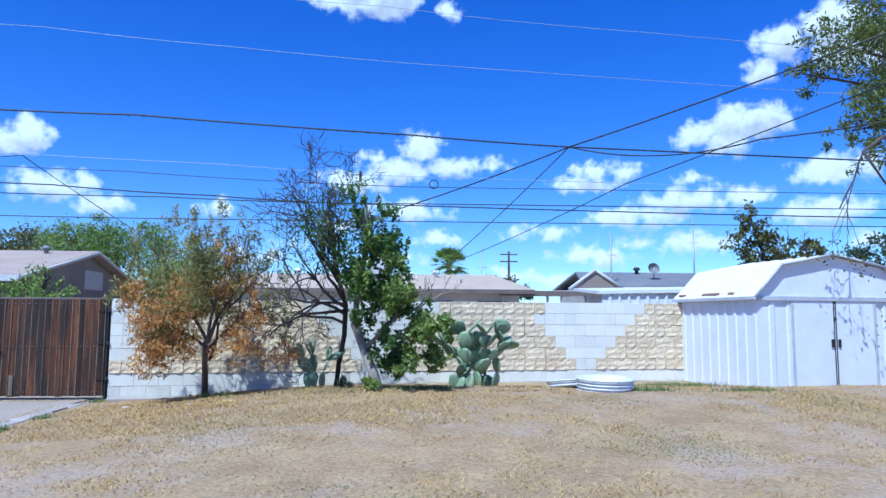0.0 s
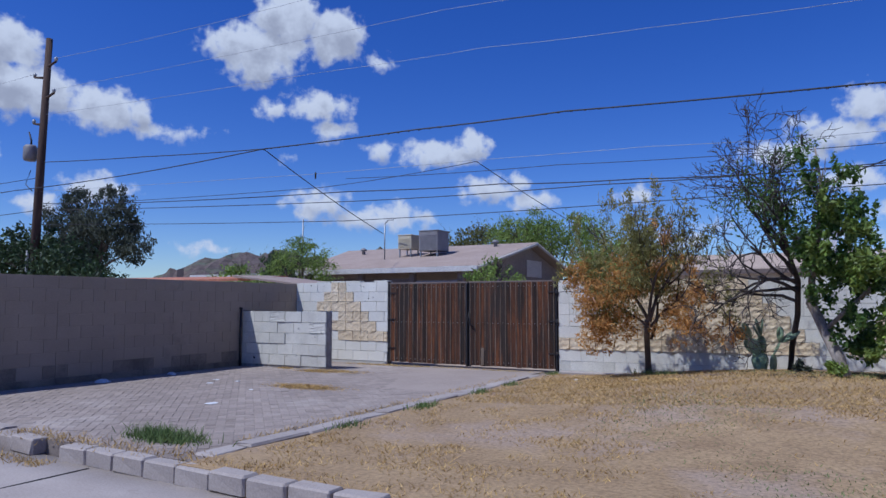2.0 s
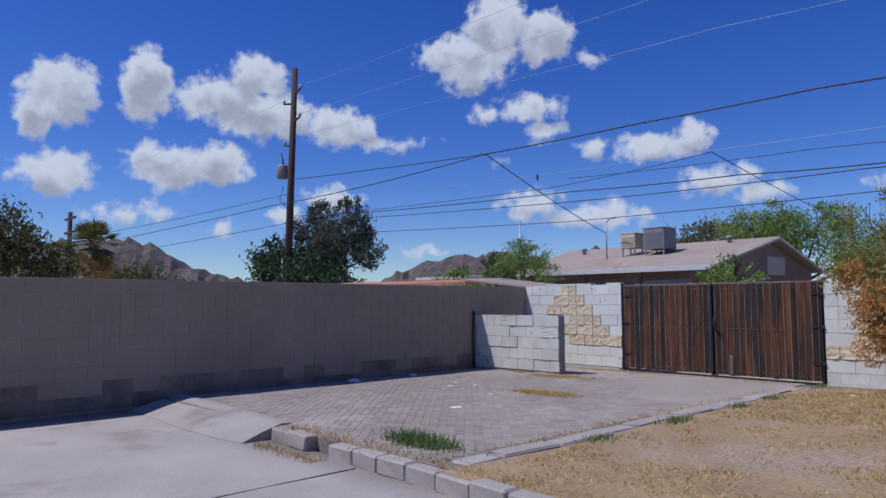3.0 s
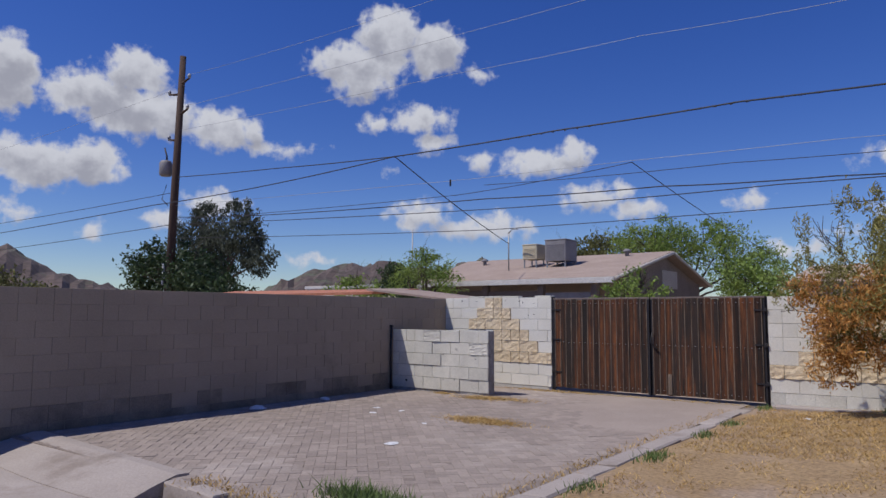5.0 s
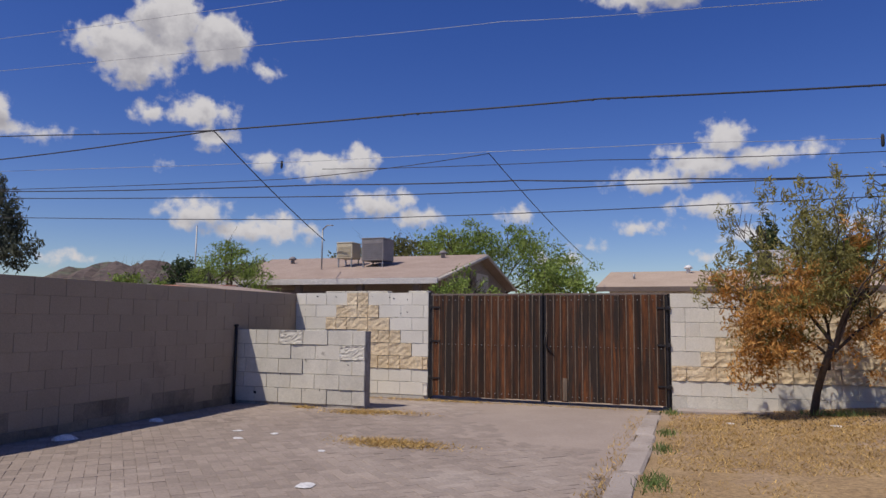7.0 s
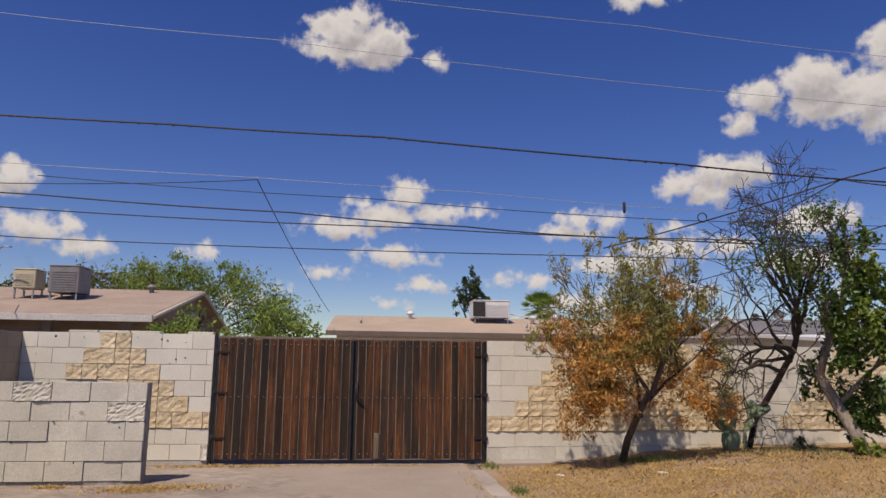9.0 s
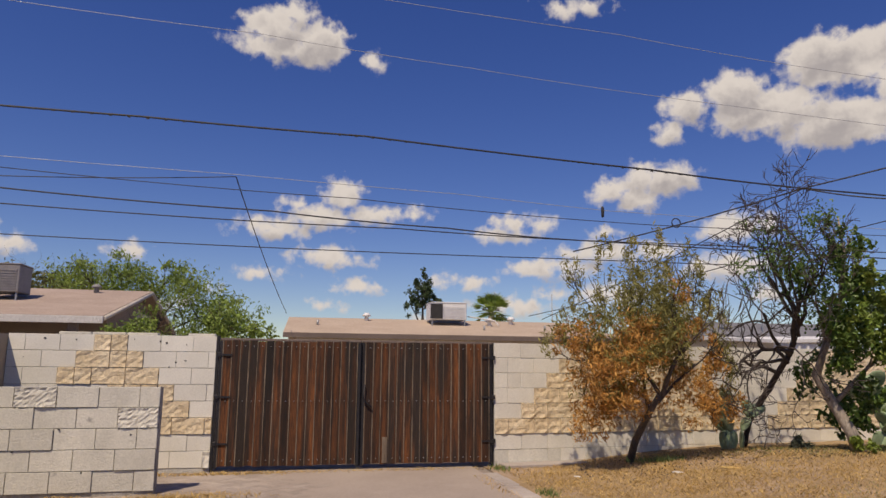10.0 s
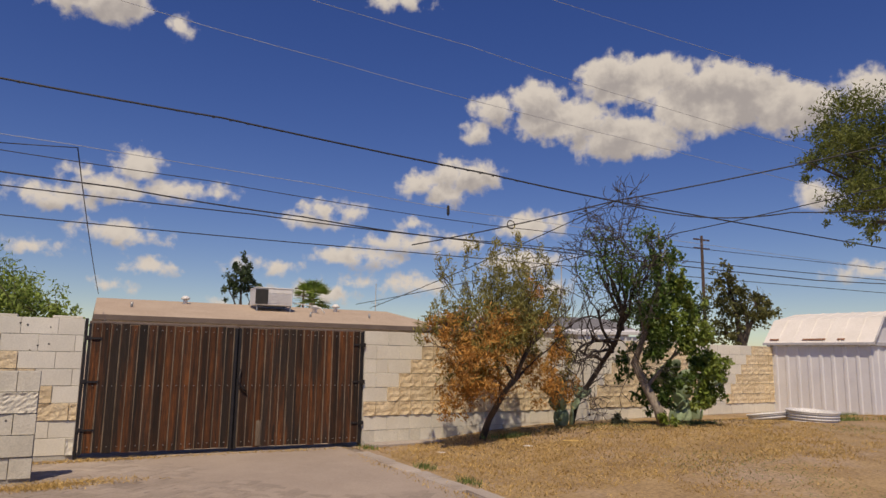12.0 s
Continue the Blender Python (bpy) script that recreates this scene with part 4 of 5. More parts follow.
bare = thing("bare_tree", "leafless grey tree with tangled twisting branches", "tree")
X3, Y3 = 7.6, -0.05
z = height(X3, Y3)
bm = bmesh.new()
add_tube(bm, [(X3, Y3, z - 0.05), (X3 + 0.05, Y3 - 0.12, z + 0.4), (X3 + 0.16, Y3 - 0.5, z + 0.9), (X3 + 0.2, Y3 - 0.95, z + 1.4), (X3 + 0.1, Y3 - 1.3, z + 1.8)], [0.05, 0.045, 0.042, 0.04, 0.034], 8)
tips = []
r2 = random.Random(21)
for p, d, ln in (((0.2, -0.95, 1.35), (-1.0, -0.4, 0.7), 1.05), ((0.15, -1.2, 1.6), (-0.7, -0.2, 1.2), 1.1), ((0.2, -0.9, 1.3), (-1, -0.3, 0.15), 1.05), ((0.1, -1.3, 1.75), (-0.1, -0.1, 1.2), 1.1), ((0.1, -1.3, 1.75), (-0.4, -0.2, 1.3), 1.15), ((0.16, -0.7, 1.1), (-1.0, -0.5, 0.45), 1.0), ((0.1, -1.3, 1.75), (0.5, -0.3, 1.2), 0.95), ((0.15, -1.1, 1.5), (-0.9, -0.5, 0.9), 1.1), ((0.18, -0.9, 1.25), (-1, -0.6, 0.5), 1.1), ((0.2, -1.0, 1.4), (-1, 0.0, 0.6), 1.0), ((0.1, -1.3, 1.75), (-0.2, -0.5, 1.0), 1.0)):
    grow(bm, (X3 + p[0], Y3 + p[1], z + p[2]), d, ln * 0.84, 0.03, 5, tips, 0.95, 0.02, 0.42, r2, 0.68)
part("trunk", bm, "twig", bare, "bare dark branches")
leaves("crown", clumps([(X3 - 0.4, Y3 - 1.4, z + 2.6, 0.8, 0.5, 0.6), (X3 + 0.2, Y3 - 1.5, z + 2.2, 0.4, 0.4, 0.7), (X3 + 0.2, Y3 - 1.6, z + 3.2, 0.45, 0.4, 0.4), (X3 + 0.1, Y3 - 1.7, z + 2.5, 0.6, 0.5, 0.6)], 2600, 0.3), 0.06, 0.03, "leaf", bare, "a few remaining green leaves")

# ---- cacti ----
bm = bmesh.new()
bmesh.ops.create_icosphere(bm, subdivisions=2, radius=1)
for v in bm.verts:
    t = v.co.z
    v.co = Vector((v.co.x * (0.5 + 0.12 * t), v.co.y * 0.075, 0.5 + 0.5 * t))
for f in bm.faces:
    f.smooth = True
pad_me = bpy.data.meshes.new("pad")
bm.to_mesh(pad_me)
bm.free()
pad_me.materials.append(M["pad"])


def cactus(name_label, x, y, n_base, levels, size, spread, seed, cap, wide):
    r = random.Random(seed)
    c = thing("prickly_pear", name_label, "cactus", "prickly pear cacti")
    z = height(x, y)
    count = 0
    level = [(Vector((x + r.uniform(-spread, spread), y + r.uniform(-0.2, 0.1), z - 0.04)), Vector((r.uniform(-0.3, 0.3), r.uniform(-0.2, 0.2), 1)).normalized()) for _ in range(n_base)]
    for _ in range(levels):
        nxt = []
        for p, d in level:
            if count >= cap or p.y > 0.1:
                continue
            s = size * r.uniform(0.75, 1.15)
            ob = new("pad", pad_me)
            ob.parent = c
            q = d.to_track_quat("Z", "Y").to_matrix().to_4x4()
            ob.matrix_basis = Matrix.Translation(p) @ q @ Matrix.Rotation(r.uniform(-1.1, 1.1), 4, "Z") @ Matrix.Diagonal((s * wide * r.uniform(0.85, 1.1), s, s, 1))
            count += 1
            tip = p + d * s * 0.93
            for _ in range(r.choice((1, 2, 2))):
                nd = (d + Vector((r.uniform(-0.9, 0.9), r.uniform(-0.6, 0.3), r.uniform(-0.3, 0.6)))).normalized()
                nxt.append((tip, nd))
        level = nxt
    return c


cactus("tall grey-green prickly pear cactus against the wall", 7.3, -0.2, 4, 5, 0.31, 0.16, 4, 18, 0.68)
cactus("large spreading prickly pear cactus clump beside the tree", 10.1, -0.35, 8, 6, 0.31, 0.5, 9, 56, 0.9)
agave = thing("small_agave", "small round grey-green succulent at the tree's foot", "succulent")
leaves("rosette", clumps([(7.8, -1.0, height(7.8, -1.0) + 0.07, 0.16, 0.16, 0.1)], 160, 0.3), 0.16, 0.03, "leaf_grey", agave, "", -0.5)

# ---- houses behind ----


def roof_plane(bm, pts, thick=0.12):
    top = [bm.verts.new(p) for p in pts]
    low = [bm.verts.new((p[0], p[1], p[2] - thick)) for p in pts]
    bm.faces.new(top)
    bm.faces.new(low[::-1])
    for i in range(len(pts)):
        k = (i + 1) % len(pts)
        bm.faces.new((top[i], low[i], low[k], top[k]))
    bmesh.ops.recalc_face_normals(bm, faces=bm.faces)
    return bm


def vent(parent, x, y, z, material="metal_ac"):
    v = part("roof_vent", tube([(x, y, z - 0.1), (x, y, z + 0.18), (x, y, z + 0.2)], [0.1, 0.1, 0.1], 10), material, parent)
    part("cowl", tube([(x, y, z + 0.2), (x, y, z + 0.26), (x, y, z + 0.36)], [0.2, 0.2, 0.09], 10), material, v)


def cooler(x, y, z, w, d, h, material, label, name="rooftop_cooler", category="cooler"):
    c = thing(name, label, category, at=pose(x, y, z))
    part("cabinet", bx(-w / 2, w / 2, -d / 2, d / 2, 0.25, h, 0.03), material, c)
    part("lid", bx(-w / 2 - 0.02, w / 2 + 0.02, -d / 2 - 0.02, d / 2 + 0.02, h, h + 0.05, 0.015), material, c)
    n = 8
    for i in range(n):
        zz = 0.36 + (h - 0.5) * i / n
        part("louvre", bx(-w / 2 + 0.1, w / 2 - 0.1, -d / 2 - 0.02, -d / 2, zz, zz + (h - 0.5) / n * 0.55, 0, None), material, c)
    for sx in (-1, 1):
        for sy in (-1, 1):
            part("leg", bx(sx * (w / 2 - 0.08) - 0.03, sx * (w / 2 - 0.08) + 0.03, sy * (d / 2 - 0.08) - 0.03, sy * (d / 2 - 0.08) + 0.03, -0.45, 0.25), "steel_grey", c)
    return c


house_a = thing("house", "low tan-shingled house with a gable and deep front eave", "house")
RY, RZ, EY, EZ, BY, BZ, GX, LX = 22.6, 4.55, 15.4, 2.98, 28.6, 3.05, -5.6, -18.2
rf = part("roof", roof_plane(roof_plane(bmesh.new(), [(LX + 2, EY, EZ), (GX, EY, EZ), (GX, RY, RZ), (LX, RY, RZ)]), [(GX, BY, BZ), (LX, BY, BZ), (LX, RY, RZ + 0.002), (GX, RY, RZ + 0.002)]), "shingle", house_a, "sun-faded tan shingle roof")
part("fascia", bx(LX + 2, GX + 0.02, EY - 0.06, EY, EZ - 0.26, EZ - 0.02, 0.01), "fascia", rf, "pale grey fascia board")
for a, b in (((GX + 0.03, EY, EZ - 0.1), (GX + 0.03, RY, RZ - 0.1)), ((GX + 0.03, BY, BZ - 0.1), (GX + 0.03, RY, RZ - 0.1))):
    part("barge_board", tube([a, b], 0.09, 4), "stucco_light", rf)
part("wall", bx(LX + 2, GX - 0.5, EY + 2.4, BY - 0.5, -0.2, EZ + 0.1), "stucco", house_a)
for k, (xa, xb, za, zb) in enumerate(((-15.6, -12.3, 2.0, 2.5), (-12.1, -9.3, 2.1, 2.45), (-9.0, -6.8, 1.6, 2.35))):
    part("porch_screen", bx(xa, xb, EY + 0.3, EY + 0.36, za, zb), "fascia_brown" if k != 2 else "metal_ac", house_a, "weathered porch panel")
bm = bmesh.new()
gv = [bm.verts.new(p) for p in ((GX - 0.5, EY + 2.4, -0.2), (GX - 0.5, BY - 0.5, -0.2), (GX - 0.5, BY - 0.5, BZ - 0.05), (GX - 0.5, RY, RZ - 0.2), (GX - 0.5, EY + 2.4, EZ + 0.3))]
bm.faces.new(gv)
part("gable_wall", bm, "stucco", house_a, "brown gable wall")
part("gable_panel", bx(GX - 0.5, GX - 0.46, RY - 0.3, RY + 1.8, 2.7, 3.6), "stucco_light", house_a, "pale gable panel")
for xx in (-15.6, -12.2, -9.2, -6.6):
    part("porch_post", bx(xx - 0.14, xx + 0.14, EY + 0.2, EY + 0.48, -0.2, EZ - 0.1, 0.01), "fascia_brown", house_a)
for xx in (-14.5, -12.0, -9.5):
    w = part("window", bx(xx - 0.8, xx + 0.8, EY + 2.34, EY + 2.4, 1.0, 2.2), "dark", house_a, "dark porch window")
    part("frame", bx(xx - 0.86, xx + 0.86, EY + 2.36, EY + 2.395, 0.94, 2.26), "fascia", w)
for xx, yy in ((-15.6, 20.6), (-7.6, 21.6)):
    vent(house_a, xx, yy, EZ + (yy - EY) * (RZ - EZ) / (RY - EY))
cooler(-11.6, 19.2, 3.9, 0.85, 0.9, 0.98, "metal_beige", "beige louvred evaporative cooler on the roof")
cooler(-10.05, 19.2, 3.75, 1.15, 1.2, 1.28, "metal_ac", "grey packaged air conditioner on the roof", "air_conditioner", "air conditioner")
mast = thing("service_mast", "thin steel service mast on the house roof", "mast")
part("shaft", tube([(-12.5, 18.2, 3.4), (-12.5, 18.2, 5.5)], 0.035, 6), "steel_grey", mast)
part("weatherhead", tube([(-12.5, 18.2, 5.5), (-12.2, 18.1, 5.68), (-11.85, 18.05, 5.66)], 0.03, 6), "steel_grey", mast)

house_b = thing("house", "long low house with a pale tan hipped roof", "house")
L, R_, FY, FZ, KY, KZ = 0.2, 15.2, 19.2, 2.72, 24.0, 3.66
rf = part("roof", roof_plane(roof_plane(roof_plane(bmesh.new(), [(L, FY, FZ), (R_, FY, FZ), (R_ - 1.2, KY, KZ), (L + 0.1, KY, KZ)]), [(R_, 28.6, FZ), (L, 28.6, FZ), (L + 0.1, KY, KZ + 0.002), (R_ - 1.2, KY, KZ + 0.002)]), [(R_, FY, FZ + 0.001), (R_, 28.6, FZ + 0.001), (R_ - 1.2, KY, KZ + 0.001)]), "shingle_tan", house_b, "pale tan composition roof")
part("fascia", bx(L, R_, FY - 0.05, FY, FZ - 0.2, FZ - 0.01), "fascia_brown", rf, "brown fascia board")
part("wall", bx(L + 0.5, R_ - 0.6, FY + 0.6, 28, -0.2, FZ + 0.05), "stucco_light", house_b)
for xx in (2.5, 6.5, 10.8, 13.3):
    w = part("window", bx(xx - 0.7, xx + 0.7, FY + 0.54, FY + 0.6, 1.1, 2.2), "dark", house_b, "dark window")
    part("frame", bx(xx - 0.76, xx + 0.76, FY + 0.56, FY + 0.595, 1.04, 2.26), "fascia", w)
for xx, yy in ((3.9, 23.3), (10.9, 23.0), (9.6, 22.2)):
    vent(house_b, xx, yy, FZ + (yy - FY) * (KZ - FZ) / (KY - FY), "metal_white")
for xx, yy in ((1.6, 21.5), (9.0, 20.8), (12.0, 21.2)):
    zz = FZ + (yy - FY) * (KZ - FZ) / (KY - FY)
    part("pipe_vent", tube([(xx, yy, zz - 0.05), (xx, yy, zz + 0.22)], 0.05, 8), "steel_grey", house_b)
part("conduit", tube([(8.6, 22.4, 3.75), (9.8, 21.9, 3.55), (9.9, 21.6, 3.3)], 0.03, 6), "metal_white", house_b, "white roof conduit")
ac = cooler(7.6, 22.6, 3.3, 1.7, 1.3, 1.02, "metal_white", "white rooftop air conditioner with a dark grille", "air_conditioner", "air conditioner")
part("grille", bx(-0.87, -0.3, -0.69, -0.67, 0.3, 0.98), "dark", ac, "dark side grille")

house_c = thing("house", "grey-shingled house with a small front gable", "house")
rf = part("roof", roof_plane(roof_plane(bmesh.new(), [(18.2, 21.6, 3.05), (29.5, 21.6, 3.05), (29.5, 25, 3.95), (18.7, 25, 3.95)]), [(29.5, 28.4, 3.05), (18.2, 28.4, 3.05), (18.7, 25, 3.952), (29.5, 25, 3.952)]), "shingle_grey", house_c, "dark grey shingle roof")
bm = bmesh.new()
bm.faces.new([bm.verts.new(p) for p in ((17.6, 21.5, 2.9), (20.0, 21.5, 2.9), (18.75, 21.5, 3.75))])
part("gable", bm, "stucco", rf, "reddish brown gable")
for a, b in (((17.4, 21.46, 2.85), (18.75, 21.46, 3.82)), ((20.2, 21.46, 2.85), (18.75, 21.46, 3.82))):
    part("barge_board", tube([a, b], 0.08, 4), "fascia", rf)
part("fascia", bx(18.2, 29.5, 21.52, 21.58, 2.82, 3.0), "fascia", rf)
part("wall", bx(18.6, 29, 22.2, 28, -0.2, 3.0), "stucco_light", house_c)
vent(house_c, 22.0, 24.6, 3.85, "steel_black")
dish = part("satellite_dish", bmesh.new(), "metal_ac", house_c, "grey satellite dish")
bm = bmesh.new()
bmesh.ops.create_uvsphere(bm, u_segments=16, v_segments=8, radius=0.34)
for v in list(bm.verts):
    if v.co.z > -0.08:
        bm.verts.remove(v)
bmesh.ops.transform(bm, matrix=Matrix.Translation((22.4, 23, 4.1)) @ Matrix.Rotation(radians(70), 4, "X"), verts=bm.verts)
bm.to_mesh(dish.data)
bm.free()
part("dish_arm", tube([(22.4, 23.2, 3.4), (22.4, 23.1, 4.1)], 0.03, 6), "steel_grey", house_c)
carport = thing("carport", "flat-roofed metal carport on thin posts behind the wall", "carport")
part("roof", bx(13.6, 18.0, 19.5, 23.5, 2.55, 2.7, 0.02), "fascia", carport)
part("shade_edge", bx(13.6, 18.0, 19.46, 19.5, 2.45, 2.68), "fascia_brown", carport)
for xx in (13.8, 15.9, 17.8):
    part("post", bx(xx - 0.05, xx + 0.05, 19.6, 19.7, -0.2, 2.55), "fascia", carport)
trailer = thing("storage_trailer", "white corrugated metal trailer roof and side", "trailer")
part("roof", roof_plane(bmesh.new(), [(15.2, 9.5, 2.30), (20.5, 9.5, 2.42), (20.5, 12.5, 2.62), (15.2, 12.5, 2.5)], 0.1), "metal_white", trailer)
part("side", ribbed(16, 5.0, -0.2, lambda x: 2.2, 0.05), "metal_white", trailer, "white corrugated side").matrix_basis = pose(15.35, 9.6, 0)
low_house = thing("outbuilding", "low outbuilding with an orange clay-tile roof edge", "outbuilding")
part("roof", roof_plane(bmesh.new(), [(-14.5, 1.2, 1.95), (-7.9, 3.8, 2.08), (-8.6, 6.4, 2.25), (-15.2, 3.8, 2.2)], 0.08), "orange_tile", low_house, "faded orange clay tiles")
part("lean_to", roof_plane(bmesh.new(), [(-8.2, 3.4, 2.16), (-5.2, 4.4, 1.78), (-6.2, 7.4, 1.9), (-9.0, 6.2, 2.26)], 0.06), "shingle", low_house, "brown-grey lean-to roof")
part("wall", bx(-13.8, -8.6, 3.0, 5.0, -0.2, 1.9), "stucco_light", low_house)
depot = thing("depot_building", "long pale flat-roofed building in the distance", "building")
part("wall", bx(-62, -40, 48, 60, -0.2, 4.4), "stucco_light", depot)
part("parapet", bx(-62.1, -39.9, 47.9, 60.1, 4.4, 4.75), "fascia", depot)

# ---- poles and wires ----
pole = thing("utility_pole", "tall dark wooden utility pole with a transformer", "utility pole")
px, py = -20.85, 4.65
part("shaft", tube([(px - 0.35, py, -0.2), (px - 0.13, py, 6), (px + 0.15, py, 12.6)], [0.2, 0.17, 0.13], 10), "pole_wood", pole)
for z, side, ln in ((11.45, 1, 0.8), (11.0, -1, 0.7), (10.1, 1, 0.75), (8.95, -1, 0.6)):
    arm = part("crossarm", tube([(px + 0.05, py, z - 0.1), (px + 0.05 + side * ln, py - 0.1, z)], [0.06, 0.045], 6), "pole_wood", pole)
    part("insulator", tube([(px + 0.05 + side * ln, py - 0.1, z), (px + 0.05 + side * ln, py - 0.1, z + 0.12), (px + 0.05 + side * ln, py - 0.1, z + 0.2)], [0.05, 0.08, 0.03], 8), "steel_grey", arm)
can = part("transformer", tube([(px - 0.55, py - 0.2, 7.33), (px - 0.55, py - 0.2, 7.4), (px - 0.55, py - 0.2, 7.9), (px - 0.55, py - 0.2, 8.0)], [0.22, 0.27, 0.27, 0.2], 14), "metal_ac", pole, "grey transformer can")
part("bushing", tube([(px - 0.5, py - 0.2, 8.0), (px - 0.5, py - 0.2, 8.2), (px - 0.7, py - 0.2, 8.6)], [0.05, 0.04, 0.03], 6), "steel_black", can)
part("riser", tube([(px - 0.35, py - 0.25, 6.9), (px - 0.6, py - 0.3, 6.3), (px - 0.25, py - 0.2, 6.0)], 0.02, 5), "wire_black", pole)
part("marker", bx(px - 0.45, px - 0.35, py - 0.25, py - 0.18, 2.6, 3.5), "metal_white", pole, "pale pole marker")
for x, y, h, lab in ((55, 40, 14.0, "distant wooden utility pole behind the trees"), (23.6, 74, 9.8, "distant utility pole with two crossarms"), (-41, 0.4, 7.3, "distant wooden pole behind the palm")):
    p = thing("utility_pole", lab, "utility pole")
    part("shaft", tube([(x, y, -0.2), (x, y, h)], [0.2, 0.13], 8), "pole_wood", p)
    for k in (0.4, 1.3):
        part("crossarm", bx(x - 1.1, x + 1.1, y - 0.06, y + 0.06, h - k - 0.07, h - k + 0.07), "pole_wood", p)
for x, y, h, r in ((19.8, 22.2, 5.8, 0.05), (24.3, 22.5, 6.7, 0.05), (-56, 62, 13, 0.12), (13.4, 24, 5.1, 0.03)):
    p = thing("antenna_pole", "thin grey metal antenna pole", "antenna", "antenna poles")
    part("shaft", tube([(x, y, 0), (x, y, h)], [r, r * 0.7], 6), "steel_grey", p)
    part("element", tube([(x - 0.25, y, h * 0.8), (x + 0.25, y, h * 0.8)], 0.015, 5), "steel_grey", p)

FAR_R = 46


def wire(points, r, material, label, sag=0.0):
    w = thing("overhead_wire", label, "wire", "overhead wires")
    pts = []
    for a, b in zip(points, points[1:]):
        for i in range(14):
            f = i / 14
            p = Vector(a).lerp(Vector(b), f)
            p.z -= sag * 4 * f * (1 - f)
            pts.append(p)
    pts.append(Vector(points[-1]))
    part("strand", tube(pts, r, 5), material, w)
    return w


BL, PW = "wire_black", "wire_pale"
J = (-8.4, 4.85, 6.49)
E_ = (13.1, 5.0, 5.83)
main = wire([J, (-2.4, 5, 6.45), (2.2, 5, 6.37), (9.0, 5, 6.04), E_, (FAR_R, 5, 5.2)], 0.022, BL, "thick twisted black service cable along the alley", 0.02)
bm = bmesh.new()
for i in range(60):
    f = i / 59
    a = Vector(J).lerp(Vector((2.2, 5, 6.37)), f * 2) if f < 0.5 else Vector((2.2, 5, 6.37)).lerp(Vector(E_), f * 2 - 1)
    add_box(bm, a.x - 0.03, a.x + 0.03, a.y - 0.012, a.y + 0.012, a.z - 0.034, a.z - 0.018)
part("lashing", bm, BL, main, "spiral lashing clips")["kind"] = "stuff"
wire([(px, py, 7.25), (-14.5, 4.8, 6.85), J], 0.018, BL, "black cable from the pole to the splice", 0.02)
wire([(-60, 2.5, 5.6), (px - 1.3, py - 0.3, 6.1), J], 0.02, BL, "black cable running past the pole", 0.12)
wire([J, (-11.4, 16.5, 4.75)], 0.018, BL, "black service drop to the tan house", 0.1)
wire([(px, py, 6.0), (-6.2, 5, 5.46), (-0.5, 5, 5.33), (4.3, 5, 5.18), (8.0, 5, 4.98), (FAR_R, 5, 4.6)], 0.0065, PW, "pale aluminium wire along the alley", 0.01)
wire([(px, py, 5.5), (-14.8, 5, 5.14), (-4.9, 5, 4.78), (0.3, 5, 4.58), (4.1, 5, 4.39), (7.5, 5, 4.25), (21.8, 5, 4.12), (FAR_R, 5, 5)], 0.016, BL, "black telephone cable along the alley", 0.03)
wire([(px, py, 5.2), (-5, 5, 4.47), (3, 5, 4.33), (9, 5, 4.27), (FAR_R, 5, 4.6)], 0.013, BL, "thin black telephone cable along the alley", 0.04)
wire([(px, py, 4.6), (-5, 5, 3.86), (6.6, 5, 3.81), (FAR_R, 5, 4.1)], 0.011, BL, "thin lower black cable along the alley", 0.04)
wire([(-5, 5, 5.2), (2, 5, 4.95), (9, 5, 4.7), (FAR_R, 5, 5.0)], 0.009, BL, "fine dark wire along the alley", 0.04)
wire([(px + 0.85, py - 0.1, 11.6), (4, 5, 11.6), (FAR_R, 5, 11.6)], 0.0065, PW, "pale high wire on the pole top", 0.3)
wire([(px + 0.8, py - 0.1, 10.25), (-1.5, 5, 9.93), (8.3, 5, 9.42), (15, 5, 9.0), (FAR_R, 5, 7.6)], 0.0065, PW, "pale high wire sagging along the alley", 0.05)
wire([(px - 0.6, py - 0.1, 11.15), (-60, 3, 11)], 0.0065, PW, "pale high wire leaving the pole westward", 0.3)
wire([(px, py, 9.3), (-6, 5, 8.8), (-0.1, 5, 8.54), (4.5, 5, 8.2), (10.3, 5, 7.87), (FAR_R, 5, 6.6)], 0.0065, PW, "pale neutral wire along the alley", 0.03)
wire([(-0.48, 5.1, 5.31), (0.3, 19.5, 3.5)], 0.012, BL, "thin drop wire to the pale-roofed house", 0.15)
wire([(-0.48, 5.1, 5.31), (-6, 5, 5.0), (px, py, 5.4)], 0.010, BL, "thin looped telephone wire", 0.05)
wire([(px - 0.3, py, 6.6), (-60, -3, 5.5)], 0.014, BL, "black cable leaving the pole westward", 0.4)
wire([(px - 0.3, py, 5.2), (-60, -6, 3.5)], 0.014, BL, "lower black cable leaving the pole westward", 0.4)
wire([(8.6, 9.0, 4.7), E_, (18.5, -0.3, 7.1), (22, -7.5, 9.0)], 0.02, BL, "black service drop crossing above the yard", 0.06)
wire([E_, (16.6, 2.0, 5.35), (21.5, -4, 5.9)], 0.018, BL, "black looping service cable above the shed", 0.3)
wire([(10.6, 19.3, 3.6), (14.6, 5, 4.9), (21, -6, 7.0)], 0.014, BL, "thin drop wire from the house to the yard", 0.1)
wire([E_, (10.4, 17, 3.3)], 0.014, BL, "thin service drop to the house behind", 0.1)
tag = thing("wire_splice", "small dark splice hanging on a wire", "splice", "wire fittings")
